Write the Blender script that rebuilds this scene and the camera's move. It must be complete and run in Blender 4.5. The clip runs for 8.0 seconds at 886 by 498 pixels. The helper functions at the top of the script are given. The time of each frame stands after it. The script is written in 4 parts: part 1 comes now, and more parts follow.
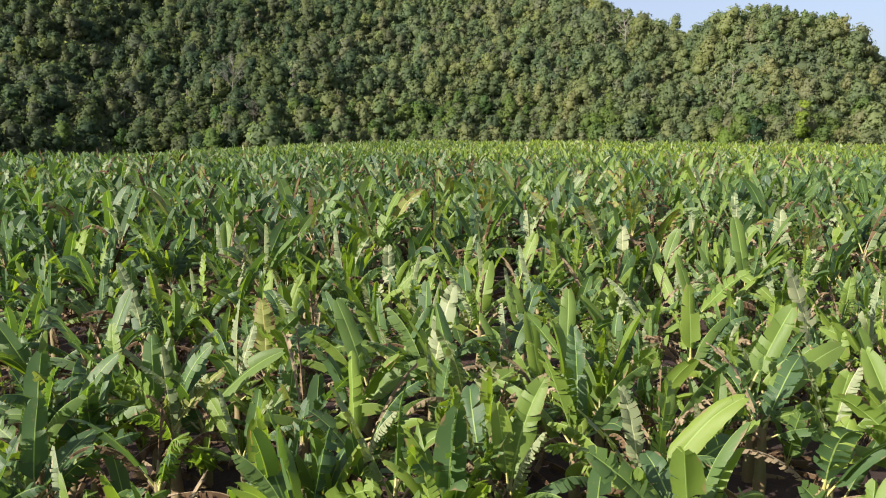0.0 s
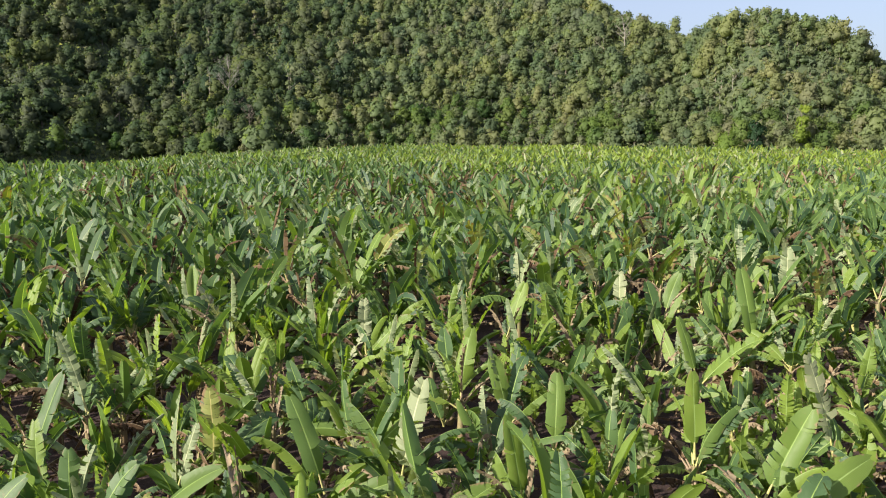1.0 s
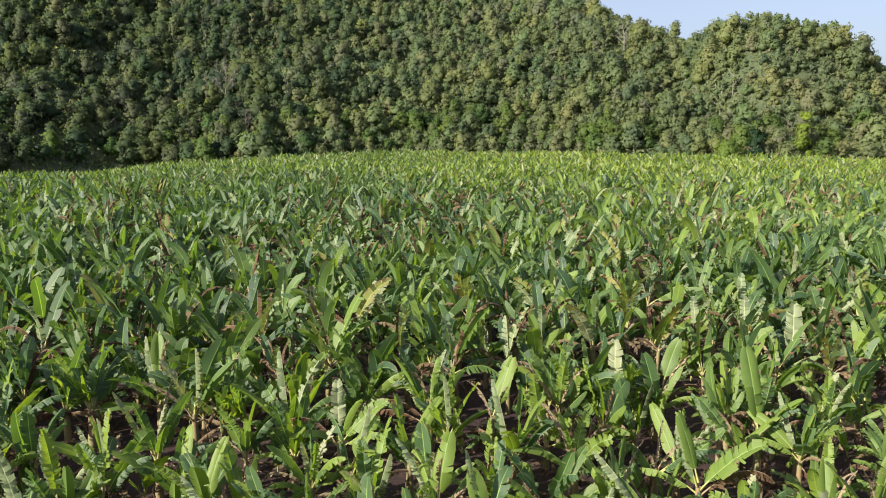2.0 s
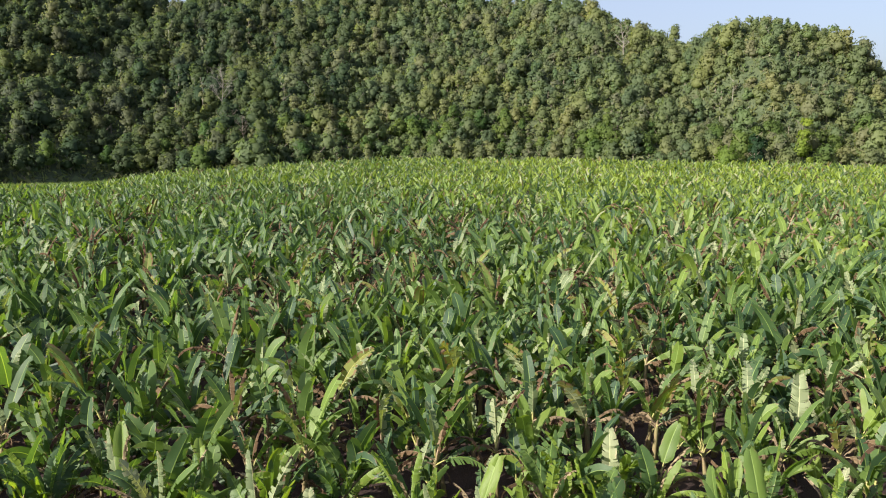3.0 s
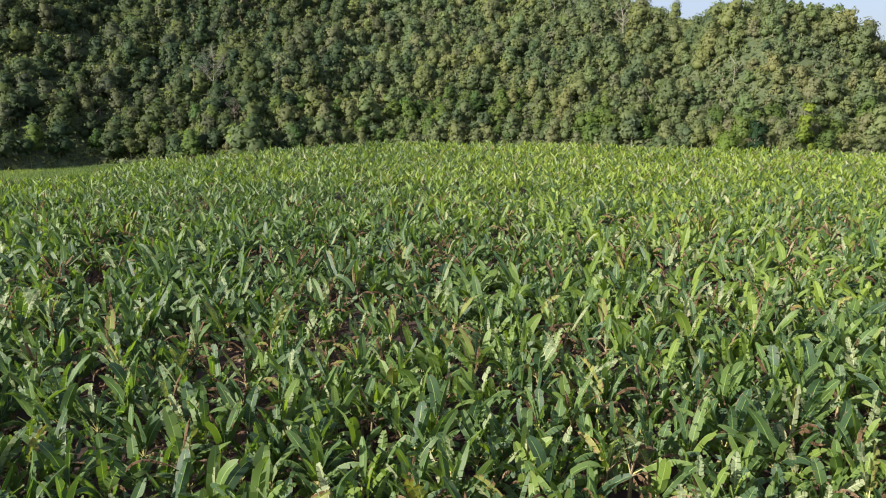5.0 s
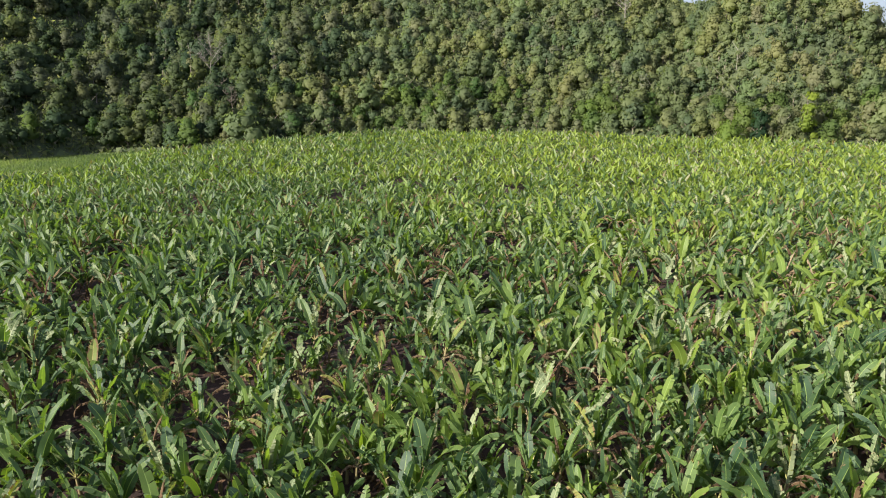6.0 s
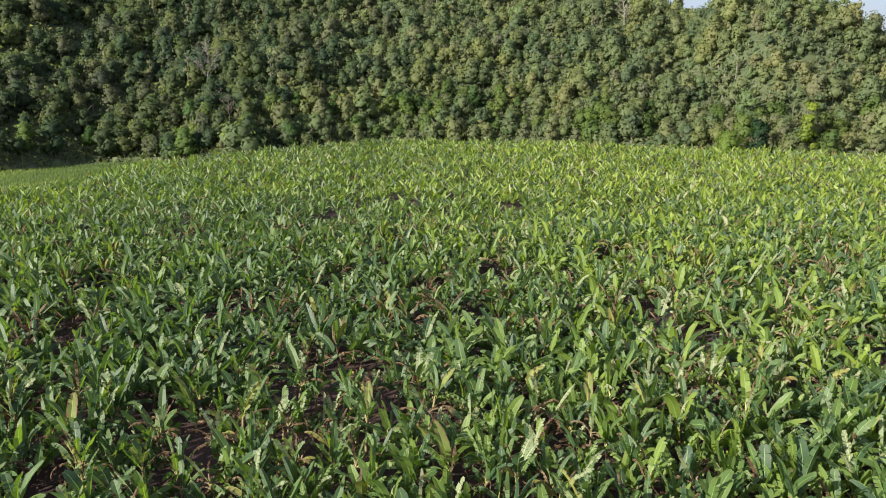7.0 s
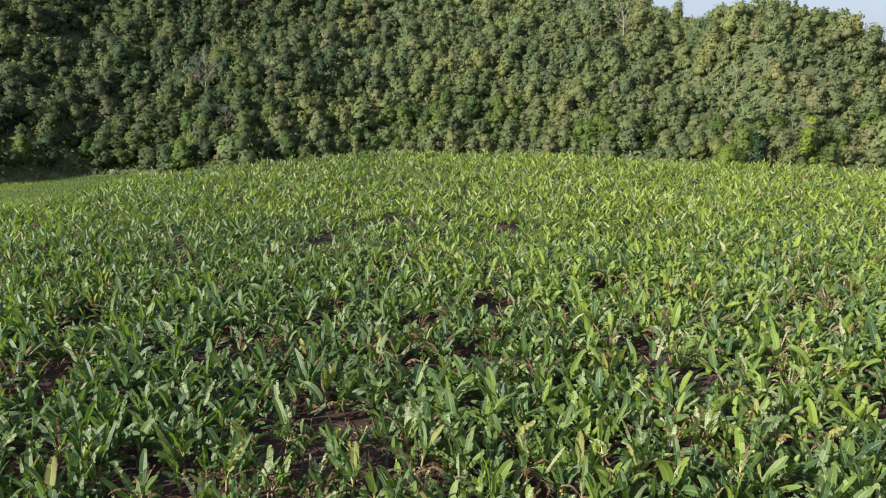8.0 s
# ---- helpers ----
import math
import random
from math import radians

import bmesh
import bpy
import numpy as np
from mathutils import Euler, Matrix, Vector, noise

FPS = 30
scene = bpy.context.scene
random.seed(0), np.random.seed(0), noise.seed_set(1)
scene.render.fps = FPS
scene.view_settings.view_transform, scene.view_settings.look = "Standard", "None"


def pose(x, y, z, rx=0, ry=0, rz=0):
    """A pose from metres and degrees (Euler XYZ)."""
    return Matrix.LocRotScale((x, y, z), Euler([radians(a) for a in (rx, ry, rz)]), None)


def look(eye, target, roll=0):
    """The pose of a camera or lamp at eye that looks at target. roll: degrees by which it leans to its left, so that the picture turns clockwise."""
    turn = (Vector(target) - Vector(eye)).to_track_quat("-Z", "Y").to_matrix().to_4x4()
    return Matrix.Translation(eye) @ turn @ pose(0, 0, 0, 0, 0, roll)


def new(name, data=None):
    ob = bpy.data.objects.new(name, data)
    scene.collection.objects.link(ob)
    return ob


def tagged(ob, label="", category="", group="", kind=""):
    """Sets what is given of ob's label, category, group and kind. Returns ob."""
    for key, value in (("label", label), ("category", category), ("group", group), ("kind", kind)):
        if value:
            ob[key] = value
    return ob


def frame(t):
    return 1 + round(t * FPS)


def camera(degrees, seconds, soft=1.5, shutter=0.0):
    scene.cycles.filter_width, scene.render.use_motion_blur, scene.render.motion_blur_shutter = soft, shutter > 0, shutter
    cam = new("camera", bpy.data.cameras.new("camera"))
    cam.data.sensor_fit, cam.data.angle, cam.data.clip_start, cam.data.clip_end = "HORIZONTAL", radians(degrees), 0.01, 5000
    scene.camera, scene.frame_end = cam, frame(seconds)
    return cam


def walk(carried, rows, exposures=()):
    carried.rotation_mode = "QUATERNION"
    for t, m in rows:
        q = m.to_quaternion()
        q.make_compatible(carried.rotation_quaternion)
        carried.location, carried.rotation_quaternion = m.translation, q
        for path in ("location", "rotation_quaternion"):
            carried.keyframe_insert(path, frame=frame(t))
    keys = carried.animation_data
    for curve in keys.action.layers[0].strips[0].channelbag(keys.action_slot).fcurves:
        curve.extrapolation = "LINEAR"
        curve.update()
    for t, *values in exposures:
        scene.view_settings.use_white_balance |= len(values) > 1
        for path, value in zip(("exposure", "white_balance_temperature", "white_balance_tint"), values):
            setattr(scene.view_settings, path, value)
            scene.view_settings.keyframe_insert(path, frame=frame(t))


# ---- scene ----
PATH = [
    (0, 0, 0, 6.9, 81.318, -0, 0),
    (0.5, 0.291, 1.194, 7.497, 81.371, 0.03, -0.016),
    (1, 0.573, 2.34, 8.262, 81.308, 0.089, -0.065),
    (1.5, 0.851, 3.444, 9.176, 81.254, 0.162, -0.103),
    (1.7, 0.961, 3.875, 9.578, 81.259, 0.24, -0.104),
    (2.8, 1.577, 6.15, 12.083, 81.315, 0.029, -0.101),
    (3, 1.692, 6.548, 12.579, 81.244, 0.013, -0.089),
    (3.5, 1.989, 7.529, 13.855, 80.932, -0.03, -0.073),
    (4, 2.3, 8.489, 15.167, 80.512, -0.007, -0.084),
    (4.5, 2.628, 9.434, 16.501, 79.972, 0.03, -0.118),
    (4.7, 2.763, 9.808, 17.037, 79.589, 0.042, -0.166),
    (5.8, 3.56, 11.834, 20.022, 77.234, 0.076, -0.067),
    (6, 3.713, 12.198, 20.574, 77.275, 0.037, -0.031),
    (6.5, 4.103, 13.104, 21.982, 77.249, 0.037, -0.002),
    (7, 4.5, 14.004, 23.456, 77.246, 0.02, 0.005),
    (7.5, 4.896, 14.897, 25.038, 77.276, 0.048, 0.039),
    (8, 5.281, 15.783, 26.788, 77.321, 0.082, 0.042),
]


def build_path(rows):
    return [(t, pose(x, y, z, rx, 0, rz) @ pose(0, 0, 0, 0, 0, roll)) for t, x, y, z, rx, roll, rz in rows]


cam = camera(60.3, 8.0, soft=1.1)
walk(cam, build_path(PATH))

# ---- light ----
SUN_ELEVATION, SUN_AZIMUTH = 26.5, -124.0   # degrees; azimuth from +y, clockwise seen from above
scene.view_settings.exposure = 1.22

world = bpy.data.worlds.new("sky")
world.use_nodes = True
scene.world = world
wn = world.node_tree.nodes
sky = wn.new("ShaderNodeTexSky")
sky.sky_type = "NISHITA"
sky.sun_disc = False
sky.sun_elevation = radians(SUN_ELEVATION)
sky.sun_rotation = radians(SUN_AZIMUTH)
sky.dust_density, sky.ozone_density = 3.0, 3.0
wn["Background"].inputs["Strength"].default_value = 0.084
haze = wn.new("ShaderNodeMix")
haze.data_type = "RGBA"
haze.inputs[0].default_value = 0.45
haze.inputs[7].default_value = (3.7, 3.8, 5.0, 1)   # thin even haze in the sky
world.node_tree.links.new(sky.outputs[0], haze.inputs[6])
world.node_tree.links.new(haze.outputs[2], wn["Background"].inputs["Color"])

sun_data = bpy.data.lights.new("sun", "SUN")
sun_data.energy, sun_data.angle, sun_data.color = 5.0, radians(0.6), (1.0, 0.92, 0.82)
sun = new("sun", sun_data)
_az, _el = radians(SUN_AZIMUTH), radians(SUN_ELEVATION)
SUN_DIR = Vector((math.sin(_az) * math.cos(_el), math.cos(_az) * math.cos(_el), math.sin(_el)))
sun.matrix_world = look(SUN_DIR * 100, (0, 0, 0))


# ---- materials ----
def node_material(name):
    mat = bpy.data.materials.new(name)
    mat.use_nodes = True
    nt = mat.node_tree
    return mat, nt.nodes, nt.links, nt.nodes["Principled BSDF"], nt.nodes["Material Output"]


def ramp(nodes, links, fac, stops):
    r = nodes.new("ShaderNodeValToRGB")
    while len(r.color_ramp.elements) < len(stops):
        r.color_ramp.elements.new(0.5)
    for e, (p, c) in zip(r.color_ramp.elements, stops):
        e.position, e.color = p, (*c, 1)
    links.new(fac, r.inputs["Fac"])
    return r.outputs["Color"]


def noise_at(nodes, links, vec, scale, detail=3.0, rough=0.6):
    n = nodes.new("ShaderNodeTexNoise")
    n.inputs["Scale"].default_value = scale
    n.inputs["Detail"].default_value = detail
    n.inputs["Roughness"].default_value = rough
    links.new(vec, n.inputs["Vector"])
    return n.outputs["Fac"]


def blend(nodes, links, fac, a, b, mode="MIX"):
    m = nodes.new("ShaderNodeMix")
    m.data_type, m.blend_type = "RGBA", mode
    for value, sock in ((fac, m.inputs[0]), (a, m.inputs[6]), (b, m.inputs[7])):
        if isinstance(value, (float, int)):
            sock.default_value = value
        elif isinstance(value, tuple):
            sock.default_value = (*value, 1)
        else:
            links.new(value, sock)
    return m.outputs[2]


def calc(nodes, links, op, a, b=None):
    m = nodes.new("ShaderNodeMath")
    m.operation = op
    for value, sock in ((a, m.inputs[0]), (b, m.inputs[1])):
        if value is None:
            continue
        if isinstance(value, (float, int)):
            sock.default_value = value
        else:
            links.new(value, sock)
    return m.outputs[0]


def tone_of(nodes, links, shifted=True):
    """A number from 0 to 1 that differs from plant to plant: the mesh's own tone, shifted by the object."""
    a = nodes.new("ShaderNodeAttribute")
    a.attribute_name = "tone"
    if not shifted:
        return a.outputs["Fac"]
    o = nodes.new("ShaderNodeObjectInfo")
    return calc(nodes, links, "FRACT", calc(nodes, links, "ADD", a.outputs["Fac"], o.outputs["Random"]))


def leaf_material(name, stops, rib, edge, edge_amount, through_share, rough, veins=0.13, gloss=0.22, tint=(1.62, 1.66, 0.40)):
    mat, N, L, bsdf, out = node_material(name)
    geo = N.new("ShaderNodeNewGeometry")
    uv = N.new("ShaderNodeUVMap")
    sep = N.new("ShaderNodeSeparateXYZ")
    L.new(uv.outputs[0], sep.inputs[0])
    across = calc(N, L, "ABSOLUTE", calc(N, L, "SUBTRACT", sep.outputs[0], 0.5))
    col = ramp(N, L, tone_of(N, L, False), stops)
    patch = noise_at(N, L, geo.outputs["Position"], 2.2, 4.0)
    col = blend(N, L, calc(N, L, "MULTIPLY", patch, 0.55), col, blend(N, L, 1.0, col, (0.62, 0.70, 0.55), "MULTIPLY"))
    # side veins running out from the rib
    wave = N.new("ShaderNodeTexWave")
    wave.wave_type, wave.bands_direction = "BANDS", "Y"
    wave.inputs["Scale"].default_value = 26.0
    wave.inputs["Distortion"].default_value = 1.5
    L.new(uv.outputs[0], wave.inputs["Vector"])
    col = blend(N, L, calc(N, L, "MULTIPLY", wave.outputs["Fac"], veins), col, blend(N, L, 1.0, col, (1.35, 1.3, 1.2), "MULTIPLY"))
    # dull specks and streaks where sap has dried or the blade was rubbed
    speck = N.new("ShaderNodeMapRange")
    speck.inputs[1].default_value, speck.inputs[2].default_value, speck.inputs[4].default_value = 0.60, 0.72, 0.55
    L.new(noise_at(N, L, geo.outputs["Position"], 7.0, 5.0, 0.7), speck.inputs[0])
    col = blend(N, L, speck.outputs[0], col, blend(N, L, 0.5, edge, blend(N, L, 1.0, col, (1.3, 1.15, 0.9), "MULTIPLY")))
    # dry, browned margin
    rag = noise_at(N, L, geo.outputs["Position"], 4.0, 3.0)
    m = calc(N, L, "ADD", calc(N, L, "MULTIPLY", across, 1.4), calc(N, L, "MULTIPLY", rag, 1.0))
    m = calc(N, L, "ADD", m, calc(N, L, "MULTIPLY", sep.outputs[1], 0.12))
    t = N.new("ShaderNodeMapRange")
    t.inputs[1].default_value, t.inputs[2].default_value = 1.45 - edge_amount, 1.6 - edge_amount
    L.new(m, t.inputs[0])
    col = blend(N, L, t.outputs[0], col, edge)
    # pale midrib
    r = N.new("ShaderNodeMapRange")
    r.inputs[1].default_value, r.inputs[2].default_value = 0.016, 0.035
    r.inputs[3].default_value, r.inputs[4].default_value = 1.0, 0.0
    L.new(across, r.inputs[0])
    col = blend(N, L, r.outputs[0], col, rib)
    L.new(col, bsdf.inputs["Base Color"])
    bsdf.inputs["Roughness"].default_value = rough
    bsdf.inputs["Specular IOR Level"].default_value = gloss
    bump = N.new("ShaderNodeBump")
    bump.inputs["Strength"].default_value = 0.18
    bump.inputs["Distance"].default_value = 0.02
    L.new(wave.outputs["Fac"], bump.inputs["Height"])
    L.new(bump.outputs[0], bsdf.inputs["Normal"])
    tr = N.new("ShaderNodeBsdfTranslucent")
    L.new(blend(N, L, 1.0, col, tint, "MULTIPLY"), tr.inputs["Color"])
    mix = N.new("ShaderNodeMixShader")
    mix.inputs[0].default_value = through_share
    L.new(bsdf.outputs[0], mix.inputs[1])
    L.new(tr.outputs[0], mix.inputs[2])
    L.new(mix.outputs[0], out.inputs["Surface"])
    return mat


LEAF_GREEN = leaf_material("banana_leaf_green",
                           [(0.0, (0.049, 0.095, 0.050)), (0.35, (0.093, 0.156, 0.055)), (0.65, (0.149, 0.220, 0.049)), (1.0, (0.214, 0.284, 0.045))],
                           (0.26, 0.36, 0.11), (0.25, 0.17, 0.10), 0.17, 0.42, 0.46, gloss=0.36)
LEAF_YELLOW = leaf_material("banana_leaf_yellowing",
                            [(0.0, (0.15, 0.20, 0.055)), (0.5, (0.20, 0.21, 0.06)), (1.0, (0.25, 0.19, 0.06))],
                            (0.36, 0.32, 0.12), (0.17, 0.105, 0.055), 0.40, 0.30, 0.55)
LEAF_PALE = leaf_material("banana_leaf_pale",
                          [(0.0, (0.15, 0.195, 0.10)), (0.5, (0.21, 0.245, 0.135)), (1.0, (0.265, 0.275, 0.17))],
                          (0.42, 0.44, 0.25), (0.42, 0.34, 0.22), 0.15, 0.25, 0.5)
LEAF_DEAD = leaf_material("banana_leaf_withered",
                          [(0.0, (0.078, 0.043, 0.027)), (0.4, (0.115, 0.074, 0.042)), (0.7, (0.175, 0.122, 0.076)), (1.0, (0.30, 0.235, 0.155))],
                          (0.30, 0.23, 0.15), (0.11, 0.065, 0.045), 0.25, 0.15, 0.85, gloss=0.15, tint=(1.2, 1.05, 0.8))


def stem_material(name, a, b, scale=6.0):
    mat, N, L, bsdf, out = node_material(name)
    geo = N.new("ShaderNodeNewGeometry")
    n1 = noise_at(N, L, geo.outputs["Position"], scale, 5.0)
    n2 = noise_at(N, L, geo.outputs["Position"], scale * 6, 3.0)
    col = ramp(N, L, n1, [(0.3, a), (0.7, b)])
    col = blend(N, L, calc(N, L, "MULTIPLY", n2, 0.5), col, (0.09, 0.055, 0.04))
    L.new(col, bsdf.inputs["Base Color"])
    bsdf.inputs["Roughness"].default_value = 0.6
    bump = N.new("ShaderNodeBump")
    bump.inputs["Strength"].default_value = 0.4
    L.new(n2, bump.inputs["Height"])
    L.new(bump.outputs[0], bsdf.inputs["Normal"])
    return mat


PETIOLE = stem_material("banana_petiole", (0.36, 0.38, 0.10), (0.48, 0.44, 0.17))
STEM = stem_material("banana_pseudostem", (0.20, 0.22, 0.08), (0.25, 0.16, 0.09), 3.0)
FRUIT = stem_material("green_banana_fruit", (0.24, 0.34, 0.07), (0.32, 0.42, 0.10), 8.0)
BARK = stem_material("tree_bark", (0.16, 0.13, 0.10), (0.30, 0.26, 0.21), 0.8)
PALE_BARK = stem_material("pale_tree_bark", (0.22, 0.20, 0.17), (0.33, 0.31, 0.27), 0.8)


def foliage_material(name, stops, value=1.0):
    stops = [(p, tuple(value * v for v in colour)) for p, colour in stops]
    mat, N, L, bsdf, out = node_material(name)
    geo = N.new("ShaderNodeNewGeometry")
    col = ramp(N, L, tone_of(N, L), stops)
    leafy = geo.outputs["Random Per Island"]
    dark = blend(N, L, 1.0, col, (0.93, 0.94, 0.93), "MULTIPLY")
    light = blend(N, L, 1.0, col, (1.10, 1.09, 1.08), "MULTIPLY")
    col = blend(N, L, leafy, dark, light)
    # kinds of tree change slowly over the hill
    n = N.new("ShaderNodeMapRange")
    n.inputs[1].default_value, n.inputs[2].default_value = 0.36, 0.64
    L.new(noise_at(N, L, geo.outputs["Position"], 0.045, 3.0), n.inputs[0])
    col = blend(N, L, n.outputs[0], blend(N, L, 1.0, col, (0.76, 0.84, 0.88), "MULTIPLY"), blend(N, L, 1.0, col, (1.15, 1.12, 0.98), "MULTIPLY"))
    L.new(col, bsdf.inputs["Base Color"])
    bsdf.inputs["Roughness"].default_value = 0.55
    bsdf.inputs["Specular IOR Level"].default_value = 0.14
    tr = N.new("ShaderNodeBsdfTranslucent")
    L.new(blend(N, L, 1.0, col, (1.35, 1.4, 0.8), "MULTIPLY"), tr.inputs["Color"])
    mix = N.new("ShaderNodeMixShader")
    mix.inputs[0].default_value = 0.55
    L.new(bsdf.outputs[0], mix.inputs[1])
    L.new(tr.outputs[0], mix.inputs[2])
    L.new(mix.outputs[0], out.inputs["Surface"])
    return mat


FOREST = foliage_material("forest_foliage",
                          [(0.0, (0.086, 0.120, 0.073)), (0.2, (0.150, 0.170, 0.077)), (0.4, (0.110, 0.150, 0.082)), (0.58, (0.164, 0.178, 0.092)),
                           (0.72, (0.122, 0.170, 0.083)), (0.86, (0.147, 0.153, 0.100)), (1.0, (0.174, 0.186, 0.090))], value=1.13)
FRESH_FOLIAGE = foliage_material("fresh_green_foliage", [(0.0, (0.080, 0.138, 0.046)), (0.5, (0.11, 0.158, 0.050)), (1.0, (0.14, 0.18, 0.058))])
YELLOW_FOLIAGE = foliage_material("yellow_green_foliage", [(0.0, (0.17, 0.23, 0.04)), (1.0, (0.22, 0.27, 0.05))])
BRIGHT_FOLIAGE = foliage_material("bright_green_foliage", [(0.0, (0.12, 0.18, 0.045)), (1.0, (0.16, 0.21, 0.055))])
# darker forest foliage with the turned-away slope's shade put into its colour
SHADED_WOOD = foliage_material("shaded_forest_foliage",
                             [(0.0, (0.050, 0.078, 0.046)), (0.3, (0.080, 0.104, 0.050)), (0.55, (0.062, 0.096, 0.052)), (0.75, (0.094, 0.104, 0.066)), (0.9, (0.103, 0.130, 0.052)), (1.0, (0.124, 0.134, 0.080))], value=1.12)
# much darker green: one tree's shade is put into its foliage colour
SHADED_FOLIAGE = foliage_material("shaded_green_foliage", [(0.0, (0.025, 0.055, 0.03)), (1.0, (0.03, 0.06, 0.03))])
GRASS_BLADE = foliage_material("pale_grass", [(0.0, (0.11, 0.16, 0.055)), (1.0, (0.16, 0.205, 0.08))])
DRY_FOLIAGE = foliage_material("dry_grey_foliage", [(0.0, (0.17, 0.14, 0.10)), (1.0, (0.21, 0.17, 0.12))])


def soil_material(name, stops, scale):
    mat, N, L, bsdf, out = node_material(name)
    geo = N.new("ShaderNodeNewGeometry")
    big = noise_at(N, L, geo.outputs["Position"], scale, 4.0)
    fine = noise_at(N, L, geo.outputs["Position"], scale * 14, 6.0, 0.7)
    col = ramp(N, L, big, stops)
    col = blend(N, L, calc(N, L, "MULTIPLY", fine, 0.7), col, blend(N, L, 1.0, col, (0.5, 0.48, 0.46), "MULTIPLY"))
    L.new(col, bsdf.inputs["Base Color"])
    bsdf.inputs["Roughness"].default_value = 0.9
    bump = N.new("ShaderNodeBump")
    bump.inputs["Strength"].default_value = 0.8
    bump.inputs["Distance"].default_value = 0.15
    L.new(fine, bump.inputs["Height"])
    L.new(bump.outputs[0], bsdf.inputs["Normal"])
    return mat


SOIL = soil_material("red_brown_soil", [(0.3, (0.026, 0.012, 0.009)), (0.55, (0.043, 0.020, 0.015)), (0.8, (0.072, 0.036, 0.027))], 0.35)
GRASS_SOIL = soil_material("dry_grass_ground", [(0.3, (0.08, 0.12, 0.04)), (0.7, (0.12, 0.16, 0.06))], 0.12)
FOREST_FLOOR = soil_material("forest_floor", [(0.3, (0.045, 0.068, 0.028)), (0.7, (0.08, 0.10, 0.042))], 0.1)


# ---- land ----
def smooth(v, a, b):
    t = np.clip((np.asarray(v, float) - a) / (b - a), 0, 1)
    return t * t * (3 - 2 * t)


def field_end(x):
    """Where the bananas end, by x."""
    return np.interp(x, [-200, -130, -100, -88, -83, -79, -60, -20, 20, 60, 110, 200], [115, 138, 160, 171, 184, 222, 233, 258, 262, 245, 222, 214])


def wood_edge(x):
    """Where the wood and the hills begin, by x."""
    return np.interp(x, [-260, -140, -120, -108, -90, -60, -20, 20, 60, 110, 200, 300], [212, 218, 228, 246, 248, 242, 264, 268, 251, 227, 219, 210])


def wavy(x, y):
    return (np.sin(x * 0.071 + y * 0.043) + np.sin(x * 0.029 - y * 0.083 + 1.3) + np.sin(x * 0.13 + 0.7) * 0.5) / 2.5


def land(x, y):
    """Height of the ground."""
    x, y = np.asarray(x, float), np.asarray(y, float)
    h = 1.2 * smooth(y, 140, 250) * smooth(x, -70, -10)
    h = h - 2.8 * smooth(-x, 35, 110) * smooth(y, 70, 185)
    h = h + 0.25 * wavy(x * 1.5, y * 1.5)
    base = wood_edge(x)
    crest_y = np.interp(x, [-260, -120, -60, 0, 80, 160, 300], [372, 378, 405, 385, 375, 360, 360])
    crest_h = np.interp(x, [-260, -170, -148, -130, -112, -50, 10, 64, 78, 94, 110, 140, 300], [84, 86, 79, 63, 77, 76, 69, 67, 62, 53, 47, 41, 22])
    power = np.interp(x, [-200, -80, 60, 150], [1.0, 1.0, 1.3, 1.2])
    t = np.clip((y - base) / (crest_y - base), 0, 1)
    ridge = crest_h * (1 - (1 - t) ** power) * smooth(y, 560, 400)
    # round hill beside the long ridge
    u, v = (x - 121) / np.where(x < 121, 50, 57), (y - 300) / 80
    d = np.sqrt(u * u + v * v)
    dome = 47.5 * np.clip(1 - d ** 2.0, 0, 1) * smooth(y - base, -5, 60)
    hill = np.maximum(ridge, dome) + 2.5 * wavy(x, y) * smooth(y - base, 5, 40)
    return h + np.maximum(hill, 0) * (y > base)


def land_axis(lo, hi, step, far):
    inner = np.arange(lo, hi + step, step)
    outer = np.geomspace(20, far, 14)
    return np.concatenate([lo - outer[::-1], inner, hi + outer])


def make_ground():
    xs, ys = land_axis(-280, 280, 4.0, 3500), land_axis(-60, 480, 4.0, 3500)
    gx, gy = np.meshgrid(xs, ys)
    gz = land(gx, gy)
    n, m = len(ys), len(xs)
    idx = np.arange(n * m).reshape(n, m)
    F = np.stack([idx[:-1, :-1], idx[:-1, 1:], idx[1:, 1:], idx[1:, :-1]], -1).reshape(-1, 4)
    cx, cy = gx.ravel()[F].mean(1), gy.ravel()[F].mean(1)
    M = np.where(cy > wood_edge(cx) - 1, 2, np.where(cy > field_end(cx) + 1, 1, 0))
    V = np.stack([gx.ravel(), gy.ravel(), gz.ravel()], 1)
    return tagged(new("ground", array_mesh("ground", V, F, [SOIL, GRASS_SOIL, FOREST_FLOOR], M)),
                  "red-brown plantation soil rising into wooded hills", "ground", kind="structure")


